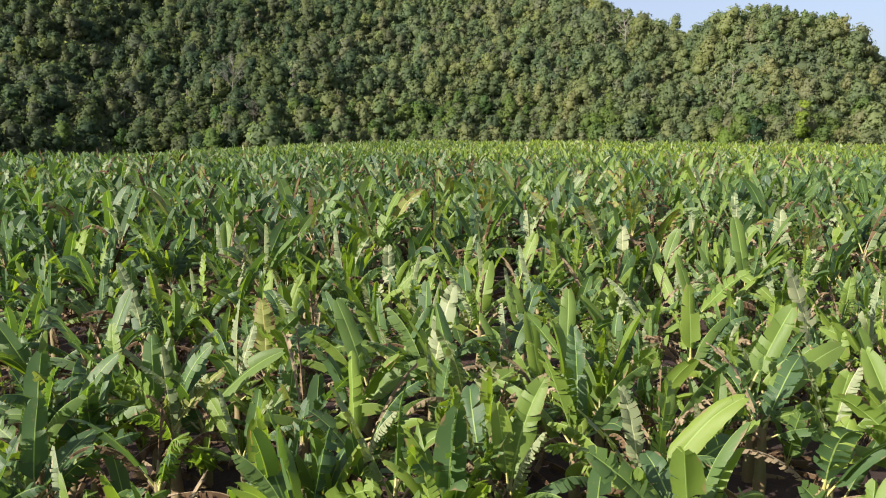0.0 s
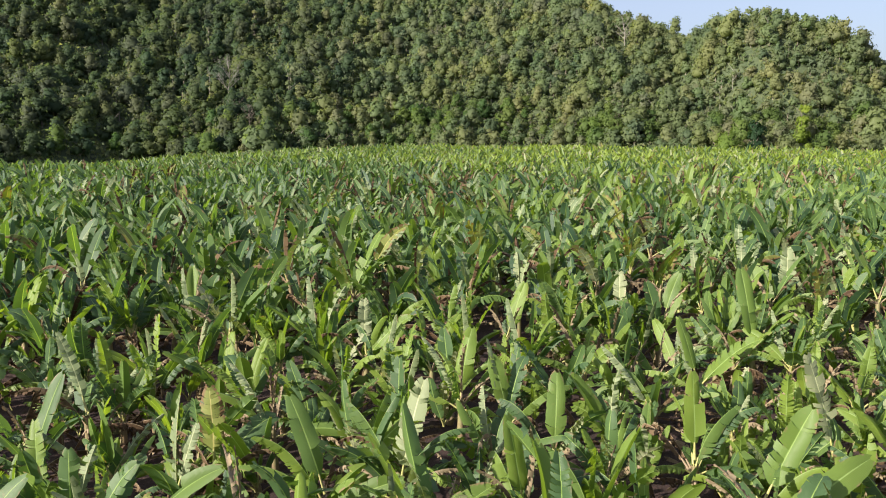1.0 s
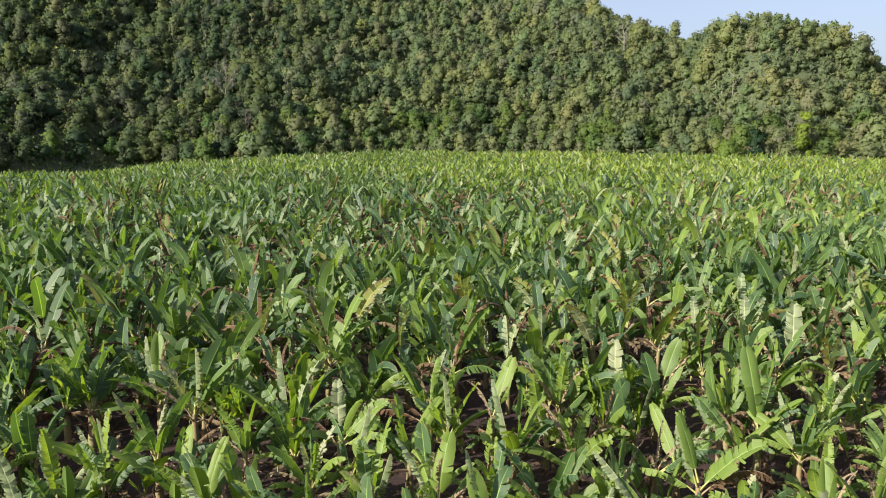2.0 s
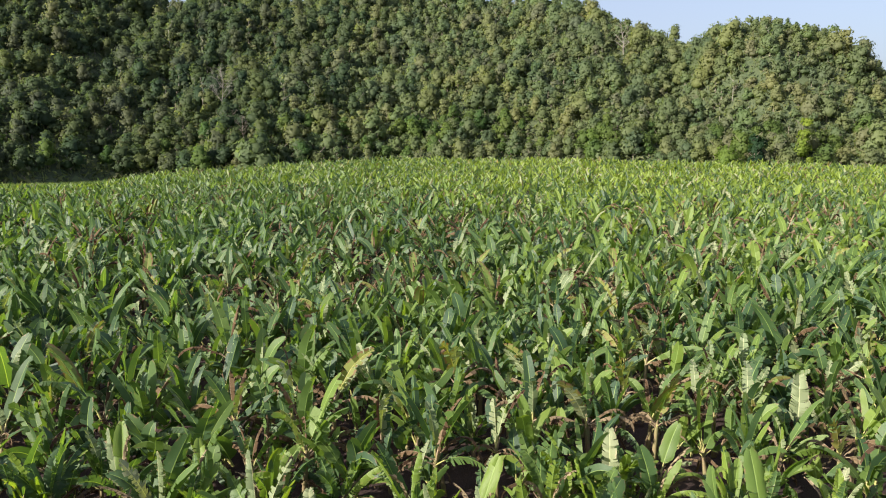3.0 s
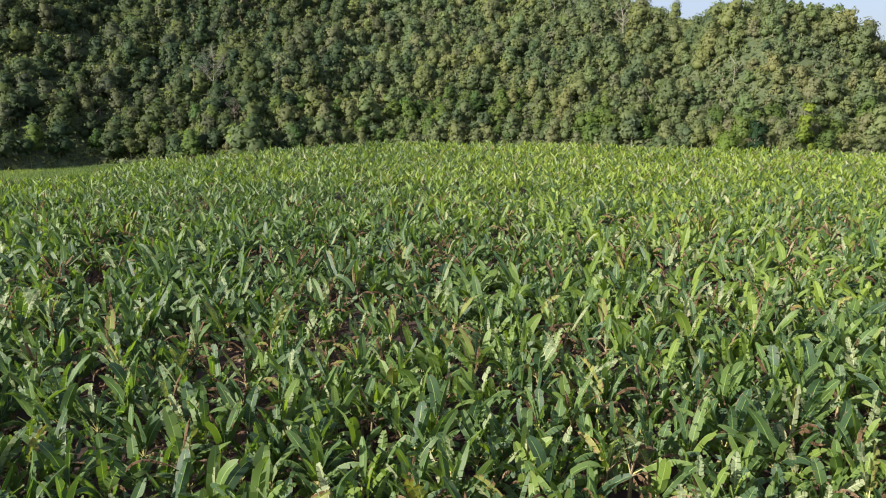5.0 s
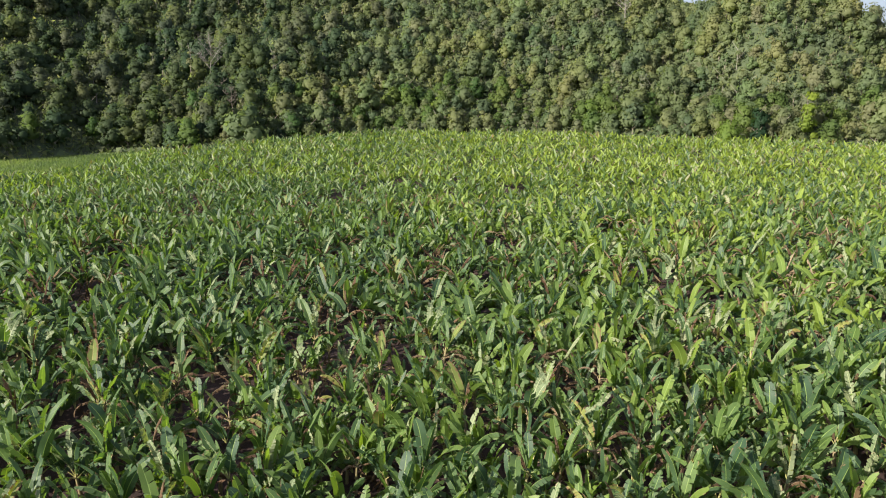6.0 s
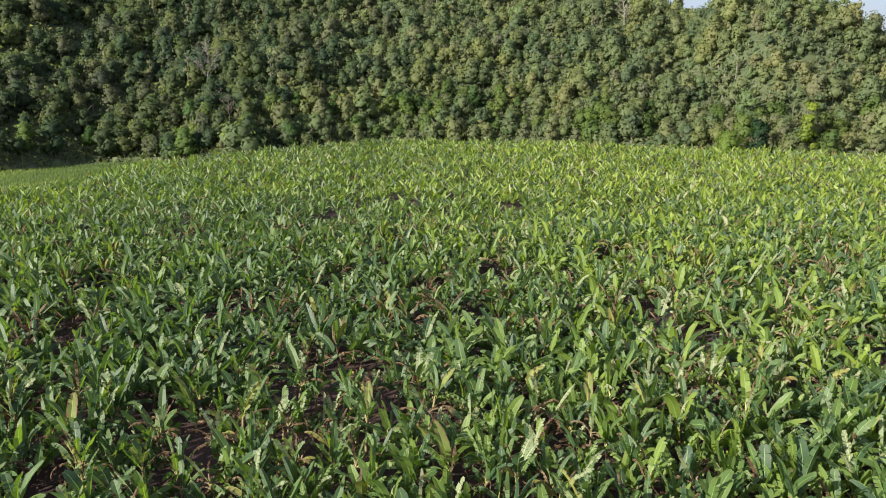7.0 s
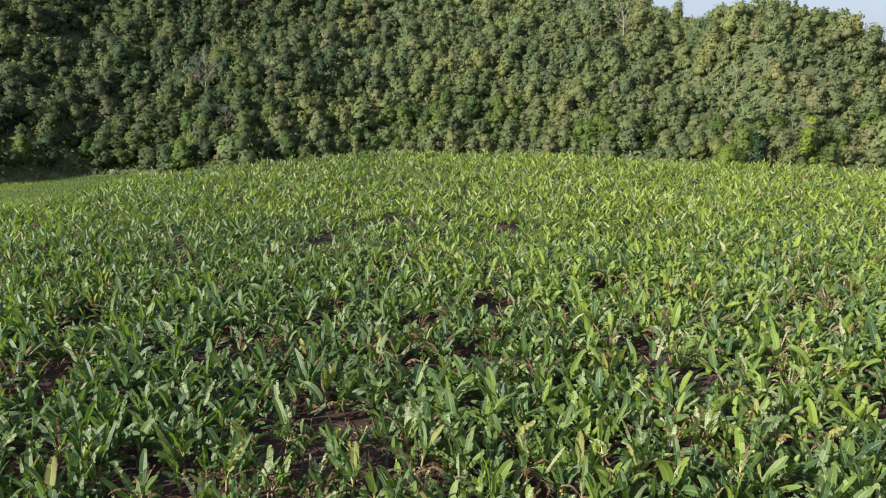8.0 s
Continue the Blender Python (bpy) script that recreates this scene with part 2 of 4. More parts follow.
def array_mesh(name, V, F, mats, M=None, UV=None, tone=None, smoothed=True, normals=None):
    """A mesh from arrays: vertices, faces of one size, material numbers, UVs by face corner, tone by face."""
    me = bpy.data.meshes.new(name)
    k = F.shape[1]
    me.vertices.add(len(V))
    me.vertices.foreach_set("co", np.ascontiguousarray(V, np.float32).ravel())
    me.loops.add(F.size)
    me.loops.foreach_set("vertex_index", np.ascontiguousarray(F, np.int32).ravel())
    me.polygons.add(len(F))
    me.polygons.foreach_set("loop_start", np.arange(0, F.size, k, dtype=np.int32))
    for mat in mats:
        me.materials.append(mat)
    if M is not None:
        me.polygons.foreach_set("material_index", np.ascontiguousarray(M, np.int32))
    if UV is not None:
        me.uv_layers.new(name="UVMap").data.foreach_set("uv", np.ascontiguousarray(UV, np.float32).ravel())
    if tone is not None:
        me.attributes.new("tone", "FLOAT", "FACE").data.foreach_set("value", np.ascontiguousarray(tone, np.float32))
    me.polygons.foreach_set("use_smooth", np.full(len(F), smoothed, dtype=bool))
    me.update()
    me.validate()
    if normals is not None:
        me.attributes.new("custom_normal", "FLOAT_VECTOR", "POINT").data.foreach_set("vector", np.ascontiguousarray(normals, np.float32).ravel())
    return me


make_ground()


# ---- banana plants ----
GREEN, YELLOW, DEAD, RIB, TRUNK, PALE = range(6)
BANANA_MATS = [LEAF_GREEN, LEAF_YELLOW, LEAF_DEAD, PETIOLE, STEM, LEAF_PALE]


class Bits:
    """Quads gathered into one set of arrays."""

    def __init__(self):
        self.V, self.F, self.UV, self.M, self.T, self.n = [], [], [], [], [], 0

    def add(self, V, F, UV, M, tone):
        F = np.asarray(F)
        self.V.append(np.asarray(V, float))
        self.F.append(F + self.n)
        self.UV.append(np.asarray(UV, float).reshape(len(F), 4, 2))
        self.M.append(np.full(len(F), M) if np.isscalar(M) else np.asarray(M))
        self.T.append(np.full(len(F), tone))
        self.n += len(V)

    def arrays(self):
        return tuple(np.concatenate(a) for a in (self.V, self.F, self.UV, self.M, self.T))


def rib_curve(length, lift, droop, steps, rng):
    """Points of a leaf's midrib in the y-z plane, from the crown outwards, and the tangents."""
    s = np.linspace(0, 1, steps)
    angle = lift - droop * s ** rng.uniform(1.2, 3.0)   # some bend early, some only near the tip
    ds = length / (steps - 1)
    step = np.stack([np.zeros(steps), np.cos(angle), np.sin(angle)], 1) * ds
    P = np.concatenate([np.zeros((1, 3)), np.cumsum((step[:-1] + step[1:]) / 2, 0)])
    P[:, 0] = rng.normal(0, 0.09) * length * s ** 2
    return P, step / ds


COARSE_EDGES = {2: (0.012, 0.30, 0.97), 3: (0.012, 0.17, 0.72, 0.97), 6: (0.012, 0.12, 0.31, 0.50, 0.69, 0.88, 0.98)}


def banana_leaf(rng, n, across=2, stalk=True, length=2.0, width=0.6, lift=1.1, droop=0.8, tatter=0.4, fold=0.35, state=GREEN, tone=0.5, twist=None):
    """One leaf: a petiole, and two half-blades slit here and there into lobes that hang each at its own angle.
    n: rows of quads along the leaf; across: quads from rib to rim; tatter: share of the side veins along which the blade has split."""
    bits = Bits()
    pet = 0.17
    P, T = rib_curve(length, lift, droop, 33, rng)
    s33 = np.linspace(0, 1, 33)
    side = np.array([1.0, 0, 0])
    twist = rng.normal(0, 0.5) if twist is None else twist
    ct, st = np.cos(twist), np.sin(twist)
    q = np.array(COARSE_EDGES[n]) if n in COARSE_EDGES else np.linspace(0.012, 0.988, n + 1)
    q[1:-1] += rng.uniform(-0.25, 0.25, n - 1) / n
    along = pet + (1 - pet) * q
    p = np.stack([np.interp(along, s33, P[:, k]) for k in range(3)], -1)
    t = np.stack([np.interp(along, s33, T[:, k]) for k in range(3)], -1)
    up = np.cross(side, t)
    out, up = side * ct + up * st, up * ct - side * st
    # petiole
    end = np.array([np.interp(pet + 0.03, s33, P[:, k]) for k in range(3)])
    u0, u1 = np.cross(side, T[0]), np.cross(side, T[5])
    ring = lambda c, u, r: [c - side * r, c + u * r * 0.6, c + side * r, c - u * r]
    if stalk:
        bits.add(ring(P[0], u0, 0.045) + ring(end, u1, 0.022), [[0, 1, 5, 4], [1, 2, 6, 5], [2, 3, 7, 6], [3, 0, 4, 7]], np.full((4, 4, 2), 0.5),
                 DEAD if state == DEAD else RIB, tone)
    blunt = rng.uniform(0.52, 0.70)
    shape = (0.42 + 0.58 * smooth(q, -0.03, 0.14)) * np.clip(1 - np.clip((q - blunt) / (1.01 - blunt), 0, 1) ** 2.3, 0, 1) ** 0.62 * (1 - 0.15 * q)
    dry = state == DEAD
    for sgn in (-1, 1):
        lean, wave = fold + rng.normal(0, 0.10), rng.uniform(0, 6.3)
        cuts = [0] + [i for i in range(1, n) if rng.random() < tatter] + [n]
        for a, b in zip(cuts[:-1], cuts[1:]):
            rows = np.arange(a, b + 1)
            slit = a > 0 or b < n
            off = rng.normal(-0.12, 0.34 if dry else 0.24) if slit else 0.0
            curl = 0.30 + (0.55 if dry else 0.0) + (rng.normal(0.15, 0.25) if slit else 0.0)
            w = width / 2 * shape[rows] * (rng.uniform(0.45, 1.0) if dry else rng.uniform(0.86, 1.0) if slit else 1.0)
            w = (w * (1 + 0.03 * np.sin(rows * 2.3 + wave)))[:, None]
            ang = (lean + off + 0.10 * np.sin(q[rows] * 8 + wave))[:, None]
            # the lobes draw together towards their own middle, which opens the slits
            pull = ((rows.mean() - rows) / max(1, b - a) * rng.uniform(0.03, 0.09) * length / n * 4)[:, None] if slit else 0.0
            sweep = 0.13 * width
            o, u, d = out[rows] * sgn, up[rows], t[rows]
            mid = p[rows] + (o * np.cos(ang) + u * np.sin(ang)) * w * 0.5 + d * (sweep * 0.3 + 0.25 * pull)
            rim = mid + (o * np.cos(ang - curl) + u * np.sin(ang - curl)) * w * 0.5 + d * (sweep * 0.7 + 0.75 * pull)
            lines = [(p[rows], 0.5), (mid, 0.5 + 0.25 * sgn), (rim, 0.5 + 0.5 * sgn)]
            if across == 1:
                del lines[1]
            m = len(rows)
            V = np.concatenate([c for c, _ in lines])
            F, UV = [], []
            for r in range(m - 1):
                q0, q1 = q[a + r], q[a + r + 1]
                for c in range(across):
                    f, ua, ub = c * m + r, lines[c][1], lines[c + 1][1]
                    F.append([f, f + 1, f + m + 1, f + m])
                    UV.append([(ua, q0), (ua, q1), (ub, q1), (ub, q0)])
            bits.add(V, F, UV, state, float(np.clip(tone + (rng.normal(0, 0.04) if slit else 0), 0, 1)))
    return bits.arrays()


def pseudostem(height, radius, sides, rings, rng):
    bits = Bits()
    a = np.linspace(0, 2 * np.pi, sides, endpoint=False)
    V = []
    for k in range(rings + 1):
        s = k / rings
        r = radius * (1.15 - 0.5 * s) * (1 + 0.06 * np.sin(k * 2.1))
        wob = 1 + 0.10 * np.sin(a * 2 + k * 1.3)
        V += [(r * c * w, r * d * w, height * s) for c, d, w in zip(np.cos(a), np.sin(a), wob)]
    F = [[k * sides + j, k * sides + (j + 1) % sides, (k + 1) * sides + (j + 1) % sides, (k + 1) * sides + j]
         for k in range(rings) for j in range(sides)]
    bits.add(V, F, np.full((len(F), 4, 2), 0.5), TRUNK, rng.random())
    return bits.arrays()


def leaf_recipe(rng, k, count, sick=False):
    """Sizes and pose of the k-th leaf of a plant, from the youngest, upright, to the oldest, hanging."""
    age = k / (count - 1)
    state = GREEN
    roll = rng.random()
    if age > 0.75:
        state = DEAD if roll < 0.30 else YELLOW if roll < 0.32 else PALE if roll < 0.40 else GREEN
    elif roll < 0.15:
        state = PALE if roll < 0.10 else DEAD
    if sick and rng.random() < 0.7:
        state = DEAD if rng.random() < 0.6 else YELLOW if rng.random() < 0.05 else PALE if rng.random() < 0.5 else GREEN
    lift = 1.42 - 0.80 * age ** 0.9 + rng.normal(0, 0.17)
    droop = 0.18 + 1.55 * age ** 1.1 + rng.normal(0, 0.26)
    if state == DEAD:
        lift, droop = (rng.uniform(0.4, 1.2), rng.uniform(1.6, 2.8)) if rng.random() < 0.75 else (1.35, 0.4)
    if state == PALE:
        lift, droop = rng.uniform(1.0, 1.5), rng.uniform(0.2, 0.9)
    ragged = np.clip(0.24 + 0.45 * age + rng.normal(0, 0.25), 0.04, 0.95)
    return dict(length=rng.uniform(1.55, 2.3) * (1 - 0.08 * age), width=rng.uniform(0.42, 0.60) * (0.75 if state == DEAD else 0.8 if state == PALE else 1),
                lift=lift, droop=max(droop, 0.12), tatter=0.9 if state in (DEAD, PALE) else ragged,
                fold=rng.uniform(-1.4, -0.95) if state == DEAD else rng.uniform(0.30, 0.75) if rng.random() > 1.6 * age else -rng.uniform(0.35, 1.15), state=state)


def turned(arr, yaw, z):
    V = arr[0]
    c, s = np.cos(yaw), np.sin(yaw)
    W = np.stack([V[:, 0] * c - V[:, 1] * s, V[:, 0] * s + V[:, 1] * c, V[:, 2] + z], 1)
    return (W, *arr[1:])


def banana_prototype(seed, n, leaves, stalk=True, sick=False):
    """A whole plant as arrays, for the far part of the field."""
    rng = np.random.default_rng(seed)
    stem_h = rng.uniform(0.95, 1.35) * (1.45 if sick else 1)
    pieces = [pseudostem(stem_h, 0.10, 4, 1, rng)] if stalk else []
    yaw = rng.uniform(0, 6.28)
    shoot = 3 if n > 2 else 2   # a young shoot beside the main stem takes the last leaves
    for k in range(leaves - shoot):
        yaw += 2.4 + rng.normal(0, 0.45)
        recipe = leaf_recipe(rng, k, leaves - shoot, sick)
        if sick and recipe["state"] == GREEN and rng.random() < 0.5:
            continue
        if n > 6:
            recipe["length"] *= 1.08
            recipe["width"] *= 1.05
            recipe["droop"] += 0.15
            if recipe["state"] == PALE and rng.random() < 0.4:
                recipe.update(state=GREEN, tatter=0.6)
        else:
            if recipe["state"] in (DEAD, YELLOW) and not sick and rng.random() < 0.6:
                recipe.update(state=GREEN, fold=-0.4)
            elif recipe["state"] == GREEN and rng.random() < 0.04:
                # extra pale leaves: glints on distant blades put in as leaf colour
                recipe.update(state=PALE, tatter=0.8)
            recipe["width"] *= 1.10
            recipe["length"] *= 1.10 if n > 3 else 1.0 if n > 2 else 0.95
            recipe["lift"] -= 0.12
            recipe["droop"] += 0.25
        arr = banana_leaf(rng, n, 1, stalk, tone=rng.random(), **recipe)
        pieces.append(turned(arr, yaw, stem_h - 0.05 - 0.02 * k))
    a = rng.uniform(0, 6.28)
    foot = np.array([np.cos(a), np.sin(a), 0]) * rng.uniform(0.5, 0.9)
    for k in range(shoot):
        recipe = leaf_recipe(rng, k, shoot + 3)
        recipe["length"] *= rng.uniform(0.6, 0.9)
        arr = turned(banana_leaf(rng, n, 1, stalk, tone=rng.random(), **recipe), rng.uniform(0, 6.28), stem_h * 0.45)
        pieces.append((arr[0] + foot, *arr[1:]))
    for _ in range(int(rng.integers(1, 3)) if n > 3 else 0):   # dead leaves hanging along the stem
        arr = banana_leaf(rng, 3, 1, False, length=rng.uniform(0.9, 1.5), width=0.34, lift=rng.uniform(-0.9, -0.2), droop=0.9, tatter=0.9, fold=-1.0, state=DEAD, tone=rng.random())
        pieces.append(turned(arr, rng.uniform(0, 6.28), stem_h - 0.1))
    V, *rest = joined(pieces)
    V[:, :2] += V[:, 2:3] * rng.normal(0, 0.10, 2)   # the plant leans
    return (V, *rest)


def joined(pieces):
    count = np.cumsum([0] + [len(p[0]) for p in pieces[:-1]])
    return (np.concatenate([p[0] for p in pieces]), np.concatenate([p[1] + c for p, c in zip(pieces, count)]),
            *(np.concatenate([p[k] for p in pieces]) for k in (2, 3, 4)))


def scattered(protos, places, rng):
    """Copies of whole-plant arrays at places of x, y, z, yaw, scale, kind, joined into one set of arrays."""
    out, base = [], 0
    for kind, proto in enumerate(protos):
        P = places[places[:, 5] == kind]
        if not len(P):
            continue
        V, F, UV, M, T = proto
        c, s = np.cos(P[:, 3])[:, None], np.sin(P[:, 3])[:, None]
        k = P[:, 4][:, None]
        W = np.stack([(V[:, 0] * c - V[:, 1] * s) * k + P[:, 0:1], (V[:, 0] * s + V[:, 1] * c) * k + P[:, 1:2], V[:, 2] * k + P[:, 2:3]], -1)
        q = len(P)
        Fq = (F[None] + (np.arange(q) * len(V))[:, None, None]).reshape(-1, F.shape[1]) + base
        if P.shape[1] > 6:   # leaf tone, scaled down where shade is put into it
            tone = np.clip(np.clip(T[None] + rng.uniform(-0.28, 0.28, (q, 1)), 0, 1) * P[:, 6:7], 0, 1)
        else:
            tone = np.mod(T[None] + rng.uniform(0, 1, (q, 1)), 1.0)
        if UV.ndim == 2:   # vertex normals, turned with each copy
            extra = np.stack([UV[:, 0] * c - UV[:, 1] * s, UV[:, 0] * s + UV[:, 1] * c, UV[:, 2] + 0 * c], -1).reshape(-1, 3)
        else:
            extra = np.tile(UV, (q, 1, 1))
        out.append((W.reshape(-1, 3), Fq, extra, np.tile(M, q), tone.ravel()))
        base += q * len(V)
    return tuple(np.concatenate([o[k] for o in out]) for k in range(5))


# bare spots in the field, and spots where withered leaves gather
BARE = [(-11.0, 58.4), (-4.2, 62.5), (-24.2, 61.6), (-1.8, 69.7), (1.8, 117.1), (-32.3, 91.8), (-29.6, 79.0), (-1.9, 113.6), (24.2, 81.4), (16.1, 147.7), (39.9, 72.1), (-65.8, 172.7), (-31.4, 120.9), (25.5, 107.1), (-14.2, 84.0), (-4.0, 56.9), (-19.4, 43.2), (-13.8, 34.0), (-1.7, 33.5), (10.8, 37.6), (16.4, 33.5), (-8.2, 49.6), (-17.9, 52.3),
        (-70.5, 150.6), (-38.8, 140.9), (-15.0, 126.7), (-3.7, 153.0), (10.8, 98.8), (3.8, 91.0), (7.2, 83.8), (28.5, 76.0), (-6.4, 68.5), (1.8, 61.6), (-28.0, 73.5),
        (-14.5, 132.0), (-12.5, 138.0), (-9.0, 146.0), (-4.0, 149.5), (1.5, 151.0), (7.0, 151.5), (12.0, 151.0), (16.0, 143.0),
        (25.9, 106.0), (24.4, 85.5), (25.5, 76.5), (45.1, 97.5), (2.0, 80.7), (8.0, 79.7), (10.4, 97.3), (-7.6, 93.0), (-1.2, 67.0), (12.4, 57.0), (39.0, 70.4), (23.8, 62.6)]
SICK = [(9.9, 60.8), (1.3, 78.4), (-8.3, 81.7), (-2.5, 84.4), (24.9, 84.4), (33.7, 74.7), (18.6, 88.3), (10.3, 103.0), (-11.6, 124.2), (17.8, 51.8), (10.8, 55.0), (-1.1, 53.6), (2.3, 59.5), (-5.6, 66.6), (-26.2, 84.4), (12.7, 36.9), (14.8, 36.9), (19.9, 38.3), (18.1, 38.4), (3.7, 36.2), (5.0, 36.9), (4.0, 31.2), (10.3, 41.7), (11.9, 41.7), (-4.2, 33.8), (-3.8, 29.8), (10.7, 64.1), (18.1, 51.8), (13.5, 30.2), (12.1, 47.0), (11.1, 51.0), (10.5, 62.4), (34.8, 77.2), (35.9, 77.8), (25.6, 80.6), (27.0, 78.5), (26.8, 107.5), (10.3, 108.7), (11.5, 109.0), (2.9, 88.1), (-8.4, 84.6)]

NEAR_Y, MID_Y, FAR_Y = 29.0, 66.0, 125.0


HEROES = []   # plants set by hand: x, y, and one leaf's yaw, lift, length, width, state


def hero_plant(x, y, yaw, lift, length, width, state):
    HEROES.append((x, y, yaw, lift, length, width, state))


hero_plant(1.07, 21.37, -30, 80, 1.68, 0.57, GREEN)
hero_plant(5.85, 17.40, 13, 81, 1.72, 0.47, GREEN)
hero_plant(7.67, 22.73, 65, 70, 1.73, 0.43, GREEN)
hero_plant(2.17, 20.15, 63, 72, 1.35, 0.46, GREEN)
hero_plant(-1.65, 16.00, 67, 68, 1.84, 0.47, GREEN)
hero_plant(-0.24, 16.37, -56, 75, 1.95, 0.57, PALE)
hero_plant(-1.78, 14.48, -86, 27, 1.84, 0.39, GREEN)
hero_plant(-1.11, 17.19, -83, 39, 1.63, 0.40, GREEN)
hero_plant(-2.64, 13.75, -16, 81, 1.68, 0.28, DEAD)
hero_plant(-3.43, 19.59, 10, 81, 1.26, 0.51, DEAD)
hero_plant(-1.54, 12.84, -89, 4, 1.58, 0.30, GREEN)
hero_plant(-1.40, 12.44, -93, -20, 0.95, 0.29, YELLOW)
hero_plant(-0.73, 10.94, -79, 51, 1.10, 0.39, GREEN)
hero_plant(0.68, 11.62, -54, 75, 1.36, 0.22, DEAD)
hero_plant(1.00, 10.94, 47, 77, 1.22, 0.35, GREEN)
hero_plant(6.01, 14.18, -85, 28, 2.23, 0.50, GREEN)
hero_plant(6.46, 15.46, -74, 60, 1.83, 0.60, GREEN)
hero_plant(3.25, 10.94, -81, 44, 1.78, 0.43, GREEN)
hero_plant(2.99, 10.94, 34, 80, 1.46, 0.35, PALE)
hero_plant(3.82, 12.84, -0, 81, 1.18, 0.24, DEAD)
hero_plant(8.77, 17.40, 59, 74, 2.16, 0.51, PALE)
hero_plant(5.84, 11.04, -73, 62, 0.98, 0.44, GREEN)
hero_plant(6.82, 12.72, -56, 75, 1.14, 0.48, GREEN)
hero_plant(5.99, 13.61, -90, 3, 1.09, 0.37, GREEN)
hero_plant(-8.32, 20.62, 64, 71, 1.97, 0.35, PALE)
hero_plant(-7.05, 13.75, -78, 55, 1.59, 0.38, GREEN)
hero_plant(-8.20, 17.84, -67, 68, 1.79, 0.47, GREEN)
hero_plant(-5.66, 14.33, 15, 81, 1.50, 0.47, GREEN)
hero_plant(-5.30, 14.09, -77, 55, 1.59, 0.39, GREEN)
hero_plant(-5.04, 13.61, -80, 48, 1.34, 0.34, YELLOW)
hero_plant(-4.54, 16.18, -65, 70, 1.25, 0.32, PALE)
hero_plant(-4.17, 17.40, 15, 81, 1.50, 0.59, YELLOW)
hero_plant(-4.64, 11.72, -18, 81, 1.08, 0.35, DEAD)
hero_plant(-4.69, 14.27, -84, 37, 1.89, 0.44, GREEN)
hero_plant(-9.05, 18.80, -69, 67, 1.12, 0.72, DEAD)
hero_plant(-6.47, 13.42, 88, 12, 1.50, 0.33, GREEN)
hero_plant(2.96, 17.84, -45, 78, 1.55, 0.47, GREEN)
hero_plant(6.90, 23.87, 95, -31, 2.61, 0.47, GREEN)
hero_plant(5.94, 20.74, -93, -17, 1.11, 0.44, DEAD)
hero_plant(10.48, 18.08, 39, 79, 1.02, 0.47, PALE)
hero_plant(8.80, 14.79, 62, 72, 1.40, 0.39, GREEN)
hero_plant(2.75, 27.22, -68, 68, 1.79, 0.58, GREEN)
hero_plant(-1.24, 23.64, -72, 63, 1.40, 0.47, GREEN)
hero_plant(-1.82, 25.58, 34, 80, 1.52, 0.50, PALE)
hero_plant(10.55, 26.04, 42, 78, 2.45, 0.67, GREEN)
hero_plant(15.07, 33.98, -55, 75, 2.05, 0.77, PALE)
hero_plant(6.95, 29.20, -37, 79, 1.74, 0.57, PALE)
hero_plant(8.96, 30.43, -66, 70, 1.62, 0.55, GREEN)
hero_plant(4.49, 38.44, -71, 65, 1.23, 0.75, PALE)
hero_plant(-4.39, 31.76, -16, 81, 1.20, 0.57, DEAD)
hero_plant(2.06, 15.32, 60, 76, 1.60, 0.46, GREEN)


def shaded_tone(x, y):
    """Share of the full leaf tone: shade, mostly towards -x, put into the colour."""
    k = 0.38 + 0.57 * smooth(x - 0.18 * y, -28, 12)
    k = k * (1 - 0.14 * smooth(y, 28, 48) * smooth(-y, -100, -65)) * (1 - 0.12 * smooth(x, 18, 45))
    k = k * (1 - 0.30 * smooth(-x, 1, 7) * smooth(-y, -34, -24))
    return np.clip(k + (0.10 + 0.16 * smooth(x, -40, 20)) * smooth(y, 80, 125) + 0.16 * wavy(x * 1.3 + 5, y * 1.3), 0.27, 1.0) + (0.26 + 0.14 * smooth(x, -40, 20)) * smooth(y, 138, 158)   # a lighter block beyond


